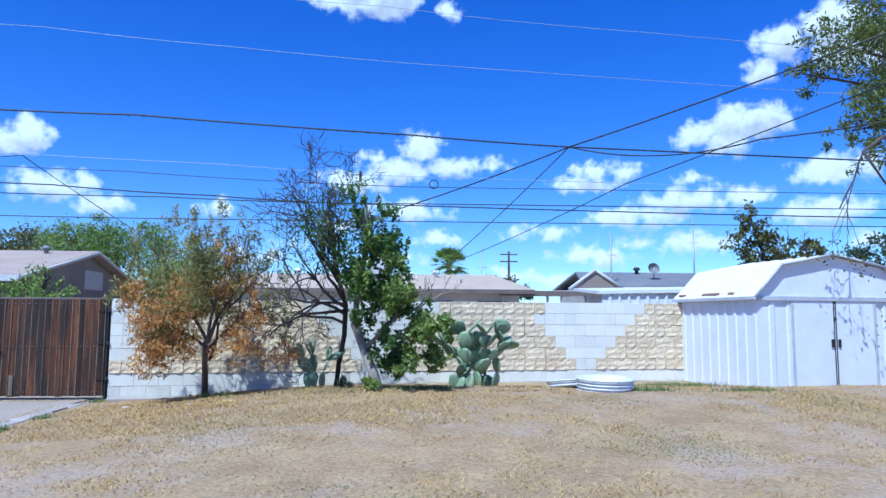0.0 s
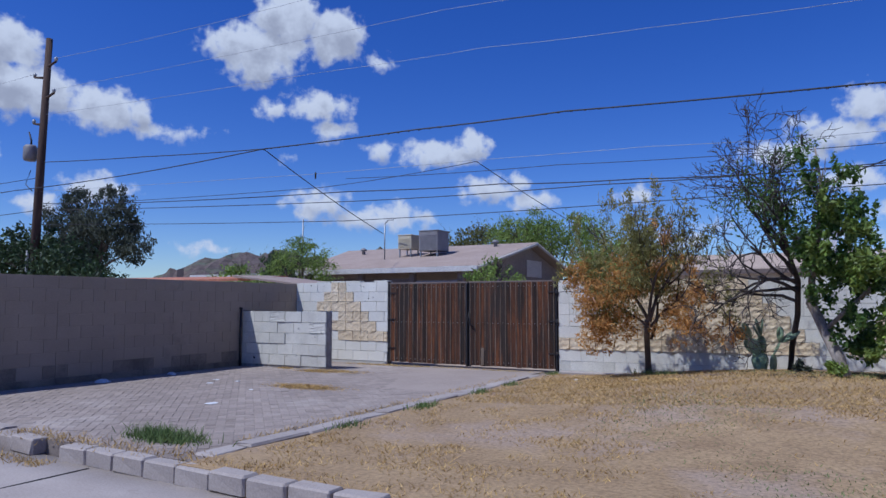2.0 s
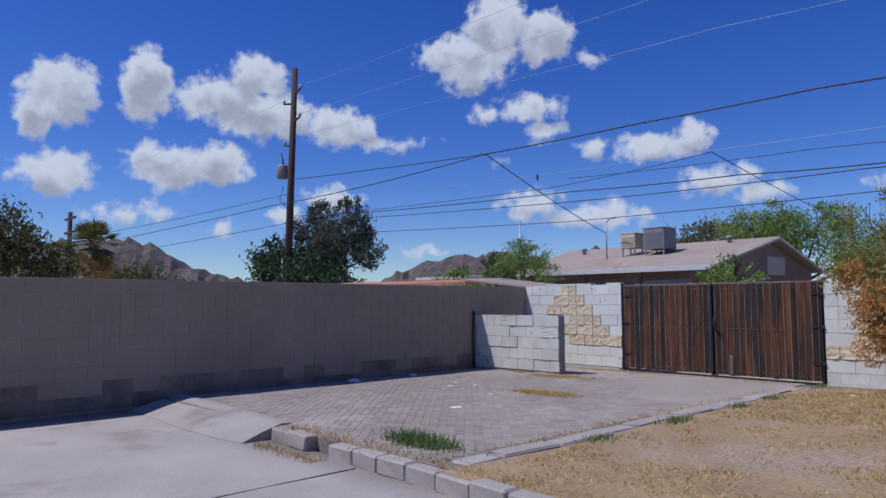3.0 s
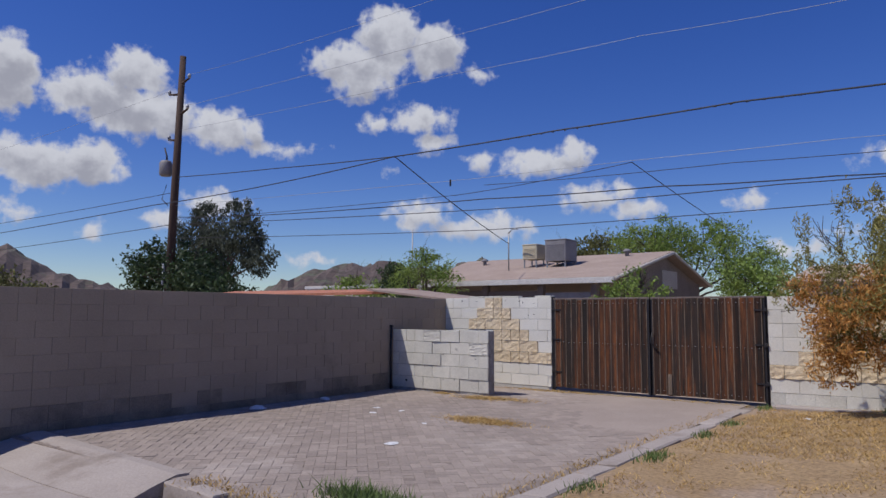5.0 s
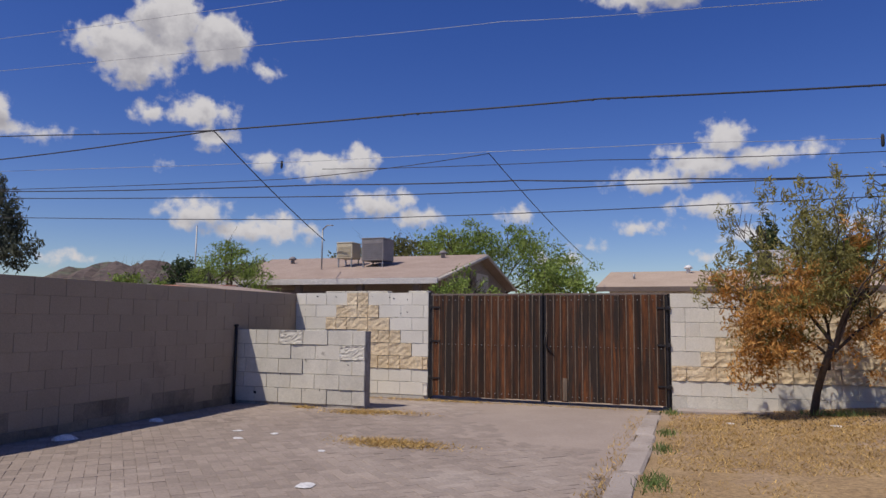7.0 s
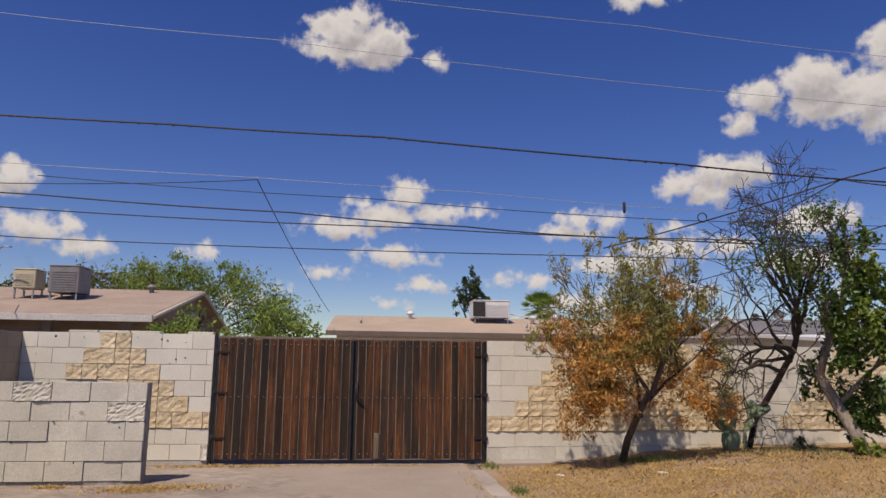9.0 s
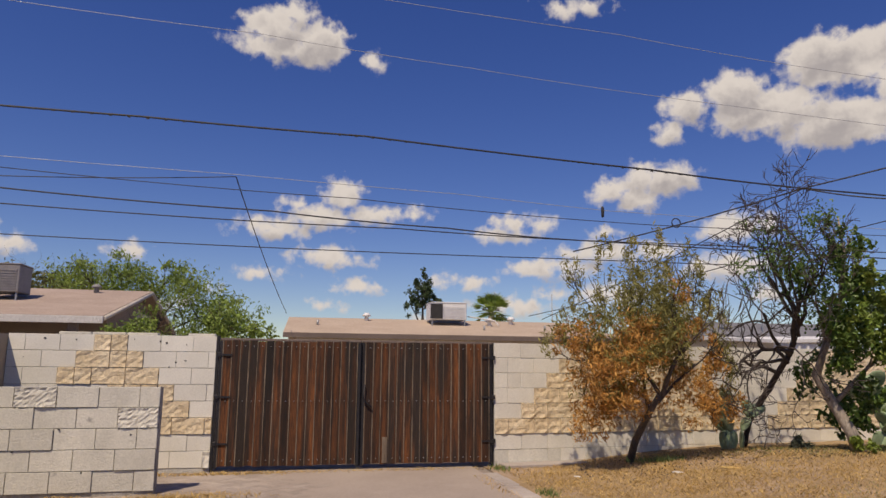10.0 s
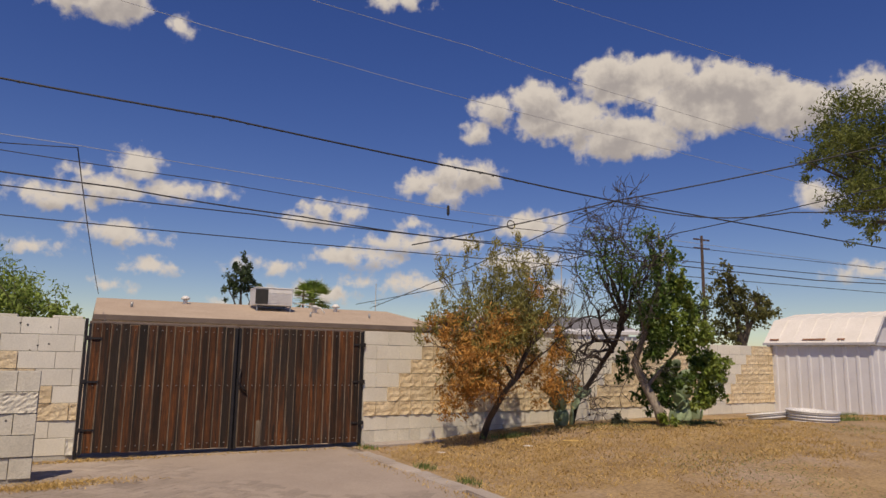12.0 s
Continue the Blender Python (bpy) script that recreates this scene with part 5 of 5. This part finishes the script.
part("sleeve", tube([(7.75, 5.0, 4.82), (7.75, 5.0, 4.86), (7.75, 5.0, 5.04), (7.75, 5.0, 5.08)], [0.02, 0.035, 0.035, 0.02], 6), "dark", tag)
tag = thing("wire_splice", "small dark splice hanging on a wire", "splice", "wire fittings")
part("sleeve", tube([(-6.25, 5, 5.30), (-6.25, 5, 5.33), (-6.25, 5, 5.48), (-6.25, 5, 5.51)], [0.02, 0.03, 0.03, 0.02], 6), "dark", tag)
coil = thing("wire_coil", "small loop of spare cable hanging on a wire", "cable loop")
part("loop", tube([(9.6 + 0.11 * math.cos(k * math.tau / 16), 5, 4.78 + 0.11 * math.sin(k * math.tau / 16)) for k in range(17)], 0.014, 5), BL, coil)

# ---- trees beyond the walls ----


def far_tree(label, x, y, trunk_h, blobs, n, size, material, category="tree", name="tree", droop=0.2, aspect=0.5, shell=0.45, bark="bark"):
    t = thing(name, label, category)
    bm = bmesh.new()
    tips = []
    add_tube(bm, [(x, y, -0.2), (x + 0.1, y, trunk_h * 0.5), (x, y, trunk_h)], [0.16, 0.12, 0.08], 7)
    r = random.Random(int(x * 7 + y * 13))
    for b in blobs:
        p = Vector((x, y, trunk_h * r.uniform(0.6, 1.0)))
        d = Vector(b[:3]) - p
        pts = [p + d * f + Vector((r.uniform(-0.1, 0.1), r.uniform(-0.1, 0.1), 0.15 * math.sin(f * 3.1))) * d.length * 0.3 for f in (0, 0.35, 0.7, 1)]
        add_tube(bm, pts, [0.1, 0.07, 0.045, 0.02], 5, False)
        for _ in range(3):
            grow(bm, pts[2], Vector((r.uniform(-1, 1), r.uniform(-1, 1), r.uniform(0, 1))), max(b[3:]) * 0.7, 0.03, 2, tips, 0.7, 0.2, 0.25, r)
    part("trunk", bm, bark, t)
    leaves("crown", clumps(blobs, n, shell), size, size * aspect, material, t, "", droop)
    return t


far_tree("feathery bright green mesquite tree behind the house", -8, 32, 3.5, [(-11.2, 32, 5.9, 2.0, 2, 1.5), (-8.6, 32, 5.6, 2.0, 2, 1.7), (-6, 32, 5.4, 2.2, 2, 1.7), (-3.6, 32, 4.5, 2.0, 2, 1.4), (-9.5, 32, 6.9, 1.2, 1.2, 0.8), (-6.6, 32, 6.6, 1.2, 1.2, 0.7), (-4.5, 32, 3.3, 2.2, 2, 1.0)], 11000, 0.26, "leaf_far", aspect=0.3)
far_tree("rounded green tree crown behind the roof", -19, 44, 3.5, [(-23, 44, 5.9, 3.2, 3, 1.9), (-18.5, 44, 6.5, 3.4, 3, 2.0), (-14.5, 44, 6.0, 3.0, 3, 2.0)], 7000, 0.32, "leaf_dull", aspect=0.5, shell=0.6)
far_tree("small airy green mesquite beside the house", -14.3, 13.6, 2.0, [(-14.3, 13.6, 3.5, 1.5, 1.4, 0.9), (-15.4, 13.6, 2.9, 1.0, 1, 0.7), (-13.1, 13.6, 2.8, 1.0, 1, 0.7), (-14.1, 13.6, 4.2, 0.9, 0.9, 0.5)], 4200, 0.16, "leaf_far", aspect=0.3)
far_tree("green shrub in front of the house gable", -3.6, 12.6, 1.2, [(-3.6, 12.6, 2.3, 0.9, 0.8, 0.8), (-4.5, 12.8, 2.0, 0.7, 0.7, 0.6), (-2.8, 12.7, 1.9, 0.7, 0.7, 0.6), (-3.3, 12.6, 3.0, 0.22, 0.22, 0.5)], 2200, 0.14, "leaf_far", "shrub", "shrub")
far_tree("dark green bushy tree between the houses", -2.2, 23, 1.5, [(-2.4, 23, 3.2, 1.5, 1.3, 1.1), (-1.2, 23, 2.6, 1.2, 1.2, 0.8)], 2400, 0.2, "leaf_far")
far_tree("slender dark evergreen behind the house", 8.2, 33, 3.5, [(8.2, 33, 5.8, 0.9, 0.9, 1.1), (8.1, 33, 6.7, 0.6, 0.6, 0.7), (9.0, 33, 5.2, 0.6, 0.6, 0.5), (7.5, 33, 5.1, 0.6, 0.6, 0.6)], 1700, 0.22, "leaf_dark")
far_tree("drooping grey-green eucalyptus beside the pole", -30, 13.5, 4.0, [(-33, 13.5, 6.2, 1.7, 1.5, 1.5), (-30.5, 13.5, 5.4, 1.5, 1.5, 2.2), (-28, 13.5, 5.9, 1.5, 1.4, 1.9), (-28.3, 13.5, 7.5, 0.9, 0.9, 0.9), (-32.2, 13.5, 7.6, 1.2, 1.2, 0.8), (-26.6, 13.5, 4.2, 1.2, 1.2, 1.2), (-31.5, 13.5, 3.6, 2.5, 1.5, 1.3)], 13000, 0.32, "leaf_grey", droop=0.9, aspect=0.25)
far_tree("dense dark citrus bush behind the side wall", -21.5, 5.5, 1.4, [(-22.6, 5, 3.0, 1.8, 1.5, 1.5), (-20, 5.3, 2.7, 1.8, 1.5, 1.4), (-18, 5.4, 2.0, 1.3, 1.2, 1.0), (-23.2, 5, 3.9, 0.8, 0.8, 0.8), (-20.8, 5.2, 3.7, 0.8, 0.8, 0.7)], 9000, 0.20, "leaf_dark", "bush", "bush", aspect=0.55)
far_tree("large dull olive tree beyond the side wall", -22.5, -7.0, 3.0, [(-23, -8.2, 4.0, 1.8, 2.0, 1.7), (-23.2, -6.4, 3.6, 1.6, 1.7, 1.5), (-23.4, -9.6, 4.4, 1.6, 1.8, 1.6), (-23, -8.0, 5.5, 0.8, 0.8, 0.8), (-22.6, -4.9, 2.9, 1.2, 1.2, 1.2), (-23.5, -11, 3.6, 1.6, 1.8, 1.7)], 13000, 0.26, "leaf_dull", droop=0.6, aspect=0.35)
far_tree("low olive scrub tree on the rise", -47, 6.0, 1.2, [(-47, 6.5, 2.9, 2.5, 2.5, 1.5), (-44, 7.5, 2.5, 2.2, 2.2, 1.2)], 4500, 0.3, "leaf_dull")
far_tree("distant dark green tree near the hills", -27, 26, 1.8, [(-27, 26, 3.9, 1.3, 1.3, 1.4), (-26, 26, 3.2, 1.3, 1.2, 0.9)], 2600, 0.26, "leaf_dark")
far_tree("pale green roadside scrub in the distance", -36, 34, 1.5, [(-40, 34, 3.6, 3, 2, 1.3), (-35, 34, 3.4, 3, 2, 1.2), (-31, 34, 3.2, 3, 2, 1.0)], 2400, 0.34, "leaf_far", "scrub", "scrub")
far_tree("mixed dull tree behind the metal shed", 19.0, 5.7, 2.0, [(18.3, 5.7, 4.1, 0.5, 0.5, 0.5), (18.5, 5.7, 3.3, 0.8, 0.7, 0.6), (19.3, 5.7, 3.0, 0.9, 0.8, 0.6), (20.2, 5.8, 3.4, 0.5, 0.6, 0.4), (18.1, 5.7, 2.3, 0.7, 0.6, 0.6)], 3200, 0.14, "leaf_dull", shell=0.3)
far_tree("tall dark tree far behind the shed", 44, 34, 4, [(43, 34, 6.0, 2.2, 2, 1.8), (47, 34, 6.4, 1.6, 1.6, 2.2), (40, 34, 5.0, 2.2, 2, 1.2)], 2000, 0.34, "leaf_dark")
far_tree("small dark tree beyond the carport", 17.2, 40, 2, [(17, 40, 3.9, 1.6, 1.4, 1.0), (18.4, 40, 3.3, 1.2, 1.2, 0.7)], 1000, 0.28, "leaf_dark")
PINE = [(dx, dy, dz, r * 0.9, r * 0.85, h * 0.9) for dx, dy, dz, r, h in ((17.9, 2.3, 6.9, 0.8, 0.5), (18.6, 2.0, 7.6, 1.2, 0.8), (20.2, 2.2, 8.6, 1.7, 1.1), (18.8, 1.6, 6.0, 1.0, 0.7), (20.0, 2.0, 6.4, 1.5, 1.0), (18.9, 1.2, 5.0, 0.8, 0.6), (21.2, 2.0, 7.6, 1.7, 1.4), (18.3, 1.8, 5.5, 0.5, 0.4))]
far_tree("big pine overhanging the metal shed", 25.2, 2.6, 7.0, PINE, 15000, 0.15, "leaf_pine", droop=0.1, aspect=0.3)
branch = thing("hanging_branch", "thin leafy branch hanging in front of the shed", "branch")
bm = bmesh.new()
tips = []
r3 = random.Random(5)
for p, d in (((16.6, -1.2, 4.3), (-0.3, -0.1, -0.6)), ((16.9, -1.4, 3.6), (-0.3, 0, -0.8))):
    grow(bm, p, d, 1.1, 0.02, 3, tips, 0.5, -0.3, 0.2, r3)
add_tube(bm, [(18.9, 1.2, 5.2), (17.6, -0.4, 4.8), (16.6, -1.2, 4.3), (16.9, -1.4, 3.6)], [0.06, 0.04, 0.03, 0.02], 5)
part("stem", bm, "bark", branch)
leaves("foliage", np.array([list(t) for t in tips for _ in range(7)]) + nrg.normal(size=(len(tips) * 7, 3)) * 0.12, 0.08, 0.036, "leaf_dull", branch, "", 0.4)


def palm(x, y, z, r, n, label, skirt=0.0):
    t = thing("fan_palm", label, "palm tree", "fan palms")
    part("trunk", tube([(x, y, -0.2), (x, y, z * 0.5), (x, y, z)], [0.24, 0.2, 0.2], 10), "bark_pale", t)
    bm = bmesh.new()
    rr = random.Random(int(x * 3))
    for i in range(n):
        a = i * 2.39996
        e = rr.uniform(-0.5 - skirt, 1.35)
        d = Vector((math.cos(a) * math.cos(e), math.sin(a) * math.cos(e), math.sin(e)))
        hub = Vector((x, y, z)) + d * r * 0.45
        add_tube(bm, [(x, y, z), hub], [0.03, 0.018], 4, False)
        side = d.cross(Vector((0, 0, 1))).normalized()
        nrm = side.cross(d)
        for k in range(-6, 7):
            q = (d * math.cos(k * 0.2) + side * math.sin(k * 0.2)).normalized()
            tip = hub + q * r * 0.55 * rr.uniform(0.85, 1.1) - Vector((0, 0, 0.12 * r))
            w = q.cross(nrm).normalized() * r * 0.035
            bm.faces.new([bm.verts.new(hub), bm.verts.new(hub.lerp(tip, 0.5) + w), bm.verts.new(tip), bm.verts.new(hub.lerp(tip, 0.5) - w)])
    part("fronds", bm, "leaf_far" if skirt == 0 else "leaf_dull", t, "green fan fronds")
    if skirt:
        leaves("skirt", clumps([(x, y, z - 1.6, 1.2, 1.2, 1.5)], 900, 0.6), 0.6, 0.08, "straw", t, "dry brown hanging fronds", 2.0)


palm(12.35, 32, 4.75, 1.55, 34, "green fan palm behind the pale roof")
palm(-36.5, 0.5, 4.9, 1.9, 36, "fan palm with a dry hanging skirt", 0.5)

# ---- hills ----


def ridge(name, label, a0, a1, dist, hf, seed):
    bm = bmesh.new()
    n, m = 90, 8
    grid = []
    for i in range(n + 1):
        a = radians(a0 + (a1 - a0) * i / n)
        row = []
        for j in range(m + 1):
            d = dist + j * dist * 0.05
            f = math.sin(min(1, j / (m * 0.8)) * math.pi / 2)
            h = math.tan(radians(hf(math.degrees(a)))) * dist * 1.3 * f
            h += 13 * f * noise.fractal(Vector((a * 40, j * 0.5, seed)), 0.8, 2.1, 5)
            row.append(bm.verts.new((6 + d * math.sin(a), -11 + d * math.cos(a), -2 + h)))
        grid.append(row)
    for i in range(n):
        for j in range(m):
            bm.faces.new((grid[i][j], grid[i + 1][j], grid[i + 1][j + 1], grid[i][j + 1]))
    bmesh.ops.recalc_face_normals(bm, faces=bm.faces)
    return tagged(part(name, bm, "hill", None), label, "hill", kind="structure")


def bumps(*peaks):
    return lambda a: sum(h * math.exp(-((a - c) / w) ** 2) for c, h, w in peaks) + 0.7


ridge("hill", "bare brown desert hill on the skyline", -100, -55, 620, bumps((-80, 4.0, 8), (-71, 3.2, 4.5), (-64, 1.0, 4)), 1)
ridge("hill", "rocky brown desert ridge on the skyline", -58, -12, 760, bumps((-43, 3.2, 4.5), (-49, 2.0, 4), (-34.5, 3.4, 4.5), (-27, 1.6, 6)), 4)

# ---- ground cover and litter ----


def blades(name, label, spots, h, w, material, lean=0.6):
    v, f = [], []
    for x, y, z in spots:
        a = rng.uniform(0, math.tau)
        hh = h * rng.uniform(0.4, 1.3)
        dx, dy = math.cos(a) * w, math.sin(a) * w
        lx, ly = rng.uniform(-lean, lean) * hh, rng.uniform(-lean, lean) * hh
        i = len(v)
        v += [(x - dx, y - dy, z - 0.005), (x + dx, y + dy, z - 0.005), (x + lx, y + ly, z + hh)]
        f.append((i, i + 1, i + 2))
    me = bpy.data.meshes.new(name)
    me.from_pydata(v, [], f)
    return tagged(link(name, me, material), label, "grass", kind="stuff")


def scatter(n, x0, x1, y0, y1, dens):
    out = []
    while len(out) < n:
        x, y = rng.uniform(x0, x1), rng.uniform(y0, y1)
        if rng.random() < dens(x, y):
            out.append((x, y, height(x, y) if x > 3.62 else 0.0))
    return out


def patch(x, y):
    return max(0.01, 0.22 + 1.1 * noise.noise(Vector((x * 0.45, y * 0.45, 1))) + 1.3 * noise.noise(Vector((x * 2.2, y * 2.2, 5))))


blades("dry_grass", "thin dry straw-coloured grass across the yard", scatter(46000, 3.75, 17, -8.4, -0.05, patch) + scatter(24000, 3.75, 9.5, -4.2, 0.1, lambda x, y: 0.6), 0.028, 0.006, "straw", 2.0)
blades("green_grass", "patches of short greenish grass in the dry yard", scatter(9000, 6, 15, -8, -0.5, lambda x, y: max(0, 1.8 * noise.noise(Vector((x * 0.35 + 9, y * 0.5, 2))) - 0.12)), 0.02, 0.006, "grass", 2.0)


def tuft(x, y, r, n, h, material, ry=None):
    return [(x + rng.gauss(0, r), y + rng.gauss(0, ry or r), 0.0 if x < 3.62 else height(x, y)) for _ in range(n)]


blades("grass_clump", "bright green grass clump growing through the pavers", tuft(2.65, -7.78, 0.22, 900, 0, "", 0.1), 0.11, 0.007, "grass", 0.9)
blades("straw_patch", "loose straw drift on the pavers", tuft(1.15, -4.0, 0.26, 900, 0, "", 0.1) + tuft(0.0, -1.75, 0.3, 700, 0, "", 0.12) + tuft(-1.3, -1.75, 0.1, 300, 0, "", 0.05) + tuft(0.3, -0.2, 0.6, 900, 0, "", 0.06) + tuft(2.4, -0.15, 0.8, 900, 0, "", 0.06) + tuft(-0.35, -1.95, 0.22, 1200, 0, "", 0.1) + tuft(1.05, -3.95, 0.3, 1500, 0, "", 0.13), 0.028, 0.007, "straw", 2.2)
blades("edge_straw", "straw and weeds along the edging slabs", [(3.36 + rng.gauss(0, 0.07), rng.uniform(-7.5, -0.8), 0.0) for _ in range(800)] + [(rng.uniform(0.9, 4), -8.22 + rng.gauss(0, 0.1), 0.0) for _ in range(700)] + [(rng.uniform(0.9, 2.1), -8.62 + rng.gauss(0, 0.06), -0.14) for _ in range(400)], 0.038, 0.006, "straw", 1.2)
blades("edge_weeds", "small green weeds along the edging slabs", [(3.76 + rng.gauss(0, 0.06), y + rng.gauss(0, 0.12), 0.01) for y in (-6.4, -4.9, -4.75, -3.3, -2.2, -0.3) for _ in range(90)], 0.06, 0.007, "grass", 0.7)
blades("leaf_litter", "dry fallen leaves and twigs under the trees", scatter(1700, 4.6, 11, -1.9, -0.05, lambda x, y: 0.6), 0.02, 0.012, "twig", 2.2)
blades("wall_weeds", "low green weeds at the foot of the wall and shed", [(x + rng.gauss(0, 0.25), y + rng.gauss(0, 0.06), height(x, y)) for x, y in ((5.9, -0.9), (13.2, -0.4), (13.6, -1.0), (14.0, -1.9), (12.4, -1.8), (9.0, -1.5)) for _ in range(260)], 0.08, 0.008, "grass", 0.8)
for x, y, s, k in ((1.2, -5.9, 0.10, "litter"), (-0.6, -4.3, 0.07, "litter"), (-0.9, -3.9, 0.06, "litter"), (0.6, -4.6, 0.05, "litter"), (-2.2, -5.1, 0.12, "litter"), (-2.25, -3.7, 0.09, "litter"), (6.2, -1.9, 0.13, "straw"), (5.6, -1.7, 0.09, "litter"), (4.5, -1.2, 0.06, "litter"), (-0.4, -3.9, 0.06, "litter")):
    bm = bmesh.new()
    bmesh.ops.create_icosphere(bm, subdivisions=2, radius=1)
    for v in bm.verts:
        v.co *= 1 + 0.4 * noise.noise(v.co * 2 + Vector((x, y, 0)))
        v.co = Vector((v.co.x * s, v.co.y * s * 0.7, max(0, v.co.z) * s * (0.5 if x < -2 else 0.08)))
    t = tagged(part("litter_scrap", bm, k, None), "small pale scrap of litter lying on the ground", "litter", "litter scraps")
    t.matrix_basis = pose(x, y, (height(x, y) if x > 3.62 else 0.0) + 0.004, 0, 0, rng.uniform(0, 180))

# ---- pavers ----
bed = tagged(part("paver_bed", bx(-2.6, 3.6, -8.3, 0.02, -0.25, -0.0045), "sand", None), "dusty reddish-grey paver court with sandy joints", "paving", kind="structure")
PL, PWD = 0.2, 0.1
bm = bmesh.new()
add_box(bm, 0.002, PL - 0.002, 0.002, PWD - 0.002, -0.05, 0)
low = [f for f in bm.faces if f.normal.z < -0.5]
bmesh.ops.delete(bm, geom=low, context="FACES")
top = [e for e in bm.edges if all(v.co.z > -0.01 for v in e.verts)]
bmesh.ops.bevel(bm, geom=top, offset=0.003, segments=1, affect="EDGES")
paver_me = bpy.data.meshes.new("paver")
bm.to_mesh(paver_me)
bm.free()
paver_me.materials.append(M["paver"])
pv = np.array([v.co[:] for v in paver_me.vertices])
pf = [tuple(p.vertices) for p in paver_me.polygons]
allv, allf, single = [], [], 0
# herringbone laid at 45 degrees: cells of one paver width, two to a paver
turn = Matrix.Rotation(math.pi / 4, 4, "Z")
for i in range(-10, 110):
    for j in range(-60, 60):
        s4 = (i - j) % 4
        if s4 not in (0, 3):
            continue
        corner = turn @ Vector((i * PWD, j * PWD, 0)) + Vector((-2.6, -8.3, 0))
        mid = turn @ Vector(((i + 1) * PWD, (j + 0.5) * PWD, 0) if s4 == 0 else ((i + 0.5) * PWD, (j + 1) * PWD, 0)) + Vector((-2.6, -8.3, 0))
        if not (-2.5 < mid.x < 3.34 and -8.2 < mid.y < -0.08):
            continue
        x, y = corner.x, corner.y
        m = pose(x, y, rng.uniform(-0.002, 0.002) + 0.006 * noise.noise(Vector((x, y, 0))), rng.uniform(-0.5, 0.5), rng.uniform(-0.5, 0.5), 45)
        if s4 == 3:
            m = m @ pose(PWD, 0, 0, 0, 0, 90)
        if -6.2 < y < -3.4 and -0.4 < x < 2.6 and single < 300:
            ob = new("paver", paver_me)
            ob.parent = bed
            ob.matrix_basis = m
            single += 1
        else:
            k = len(allv) * len(pv)
            allv.append(pv @ np.array(m.to_3x3()).T + np.array(m.translation))
            allf += [tuple(a + k for a in f) for f in pf]
me = bpy.data.meshes.new("paver_field")
me.from_pydata(np.concatenate(allv).tolist(), [], allf)
tagged(link("paver_field", me, "paver_far", bed), kind="stuff")

def dust_level(x, y):
    edge = smooth((x + 0.6 + 0.2 * (y + 2)) / 3.2) * smooth((y + 6.4) / 4.6)
    n = noise.noise(Vector((x * 1.3, y * 1.3, 4))) + 0.5 * noise.noise(Vector((x * 4, y * 4, 7)))
    return -0.013 + 0.022 * edge + 0.006 * n


dust = tagged(sheet("dust_drift", -1.2, 3.44, -6.6, 0.0, 100, 130, dust_level, "dust"), "thin drift of packed dust over the pavers", "dust", kind="structure")

# ---- wall blocks ----
lay(wall_right, (3.77, 0, 0), RW_A, 10.62, TOP_R, 8, pick_right, 0, 0.2125, 3, 0.003, 0.002, 0.0035)
lay(wall_left, (-2.58, 0, 0), 0, 2.53, TOP_L, 8, pick_left, 1, 0.2115, 4, 0.003, 0.003, 0.004)
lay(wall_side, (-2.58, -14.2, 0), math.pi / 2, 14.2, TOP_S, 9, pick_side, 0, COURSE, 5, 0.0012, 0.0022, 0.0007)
lay(wall_stub, (-2.578, -1.68, 0), STUB_A, STUB_L, TOP_STUB, 5, pick_stub, 1, 0.2165, 6, 0.009, 0.004, 0.004, -0.273)
for a, b in ((-2.0, -1.62), (-1.6, -1.2), (-1.18, -0.8), (-0.42, -0.08)):
    part("cap_block", bx(a, b, 0.02, 0.19, TOP_L - 0.004, TOP_L + 0.03, 0.006), "block_grey", wall_left)

# chips, old bolt holes and a conduit on the walls
chip_bm = bmesh.new()
bmesh.ops.create_icosphere(chip_bm, subdivisions=1, radius=1)
chip_me = bpy.data.meshes.new("chip")
chip_bm.to_mesh(chip_me)
chip_bm.free()
chip_me.materials.append(M["dark"])
for u, d, w in ((0.43, 0.06, 0.02), (0.8, 0.07, 0.014), (1.2, 0.075, 0.018), (1.82, 0.08, 0.012), (1.9, 0.10, 0.014), (2.15, 0.12, 0.012), (2.15, 0.33, 0.018), (2.03, 0.35, 0.014), (1.95, 0.41, 0.01), (0.2, 0.3, 0.008), (1.5, 0.06, 0.01)):
    ob = new("chip", chip_me)
    ob.parent = wall_left
    ob.matrix_basis = pose(-2.58 + u, -0.002, TOP_L - d, 0, rng.uniform(0, 90), 0) @ Matrix.Diagonal((w, 0.004, w * rng.uniform(0.5, 1.1), 1))
for u, d, w in ((0.35, 0.95, 0.03), (1.9, 0.5, 0.012), (1.2, 0.44, 0.016), (0.78, 0.66, 0.01), (1.45, 0.88, 0.014)):
    ob = new("chip", chip_me)
    ob.parent = wall_stub
    ob.matrix_basis = stub_at @ pose(u, -0.003, TOP_STUB - d, 0, rng.uniform(0, 90), 0) @ Matrix.Diagonal((w, 0.006, w * rng.uniform(0.4, 1.0), 1))
pipe = thing("steel_stake", "dark steel stake between the two walls", "stake")
part("shaft", tube([(-2.545, -1.76, -0.05), (-2.545, -1.76, 0.6), (-2.545, -1.75, 1.17)], 0.02, 8), "steel_black", pipe)
part("cap", tube([(-2.545, -1.75, 1.17), (-2.545, -1.75, 1.2)], [0.04, 0.03], 8), "steel_black", pipe)
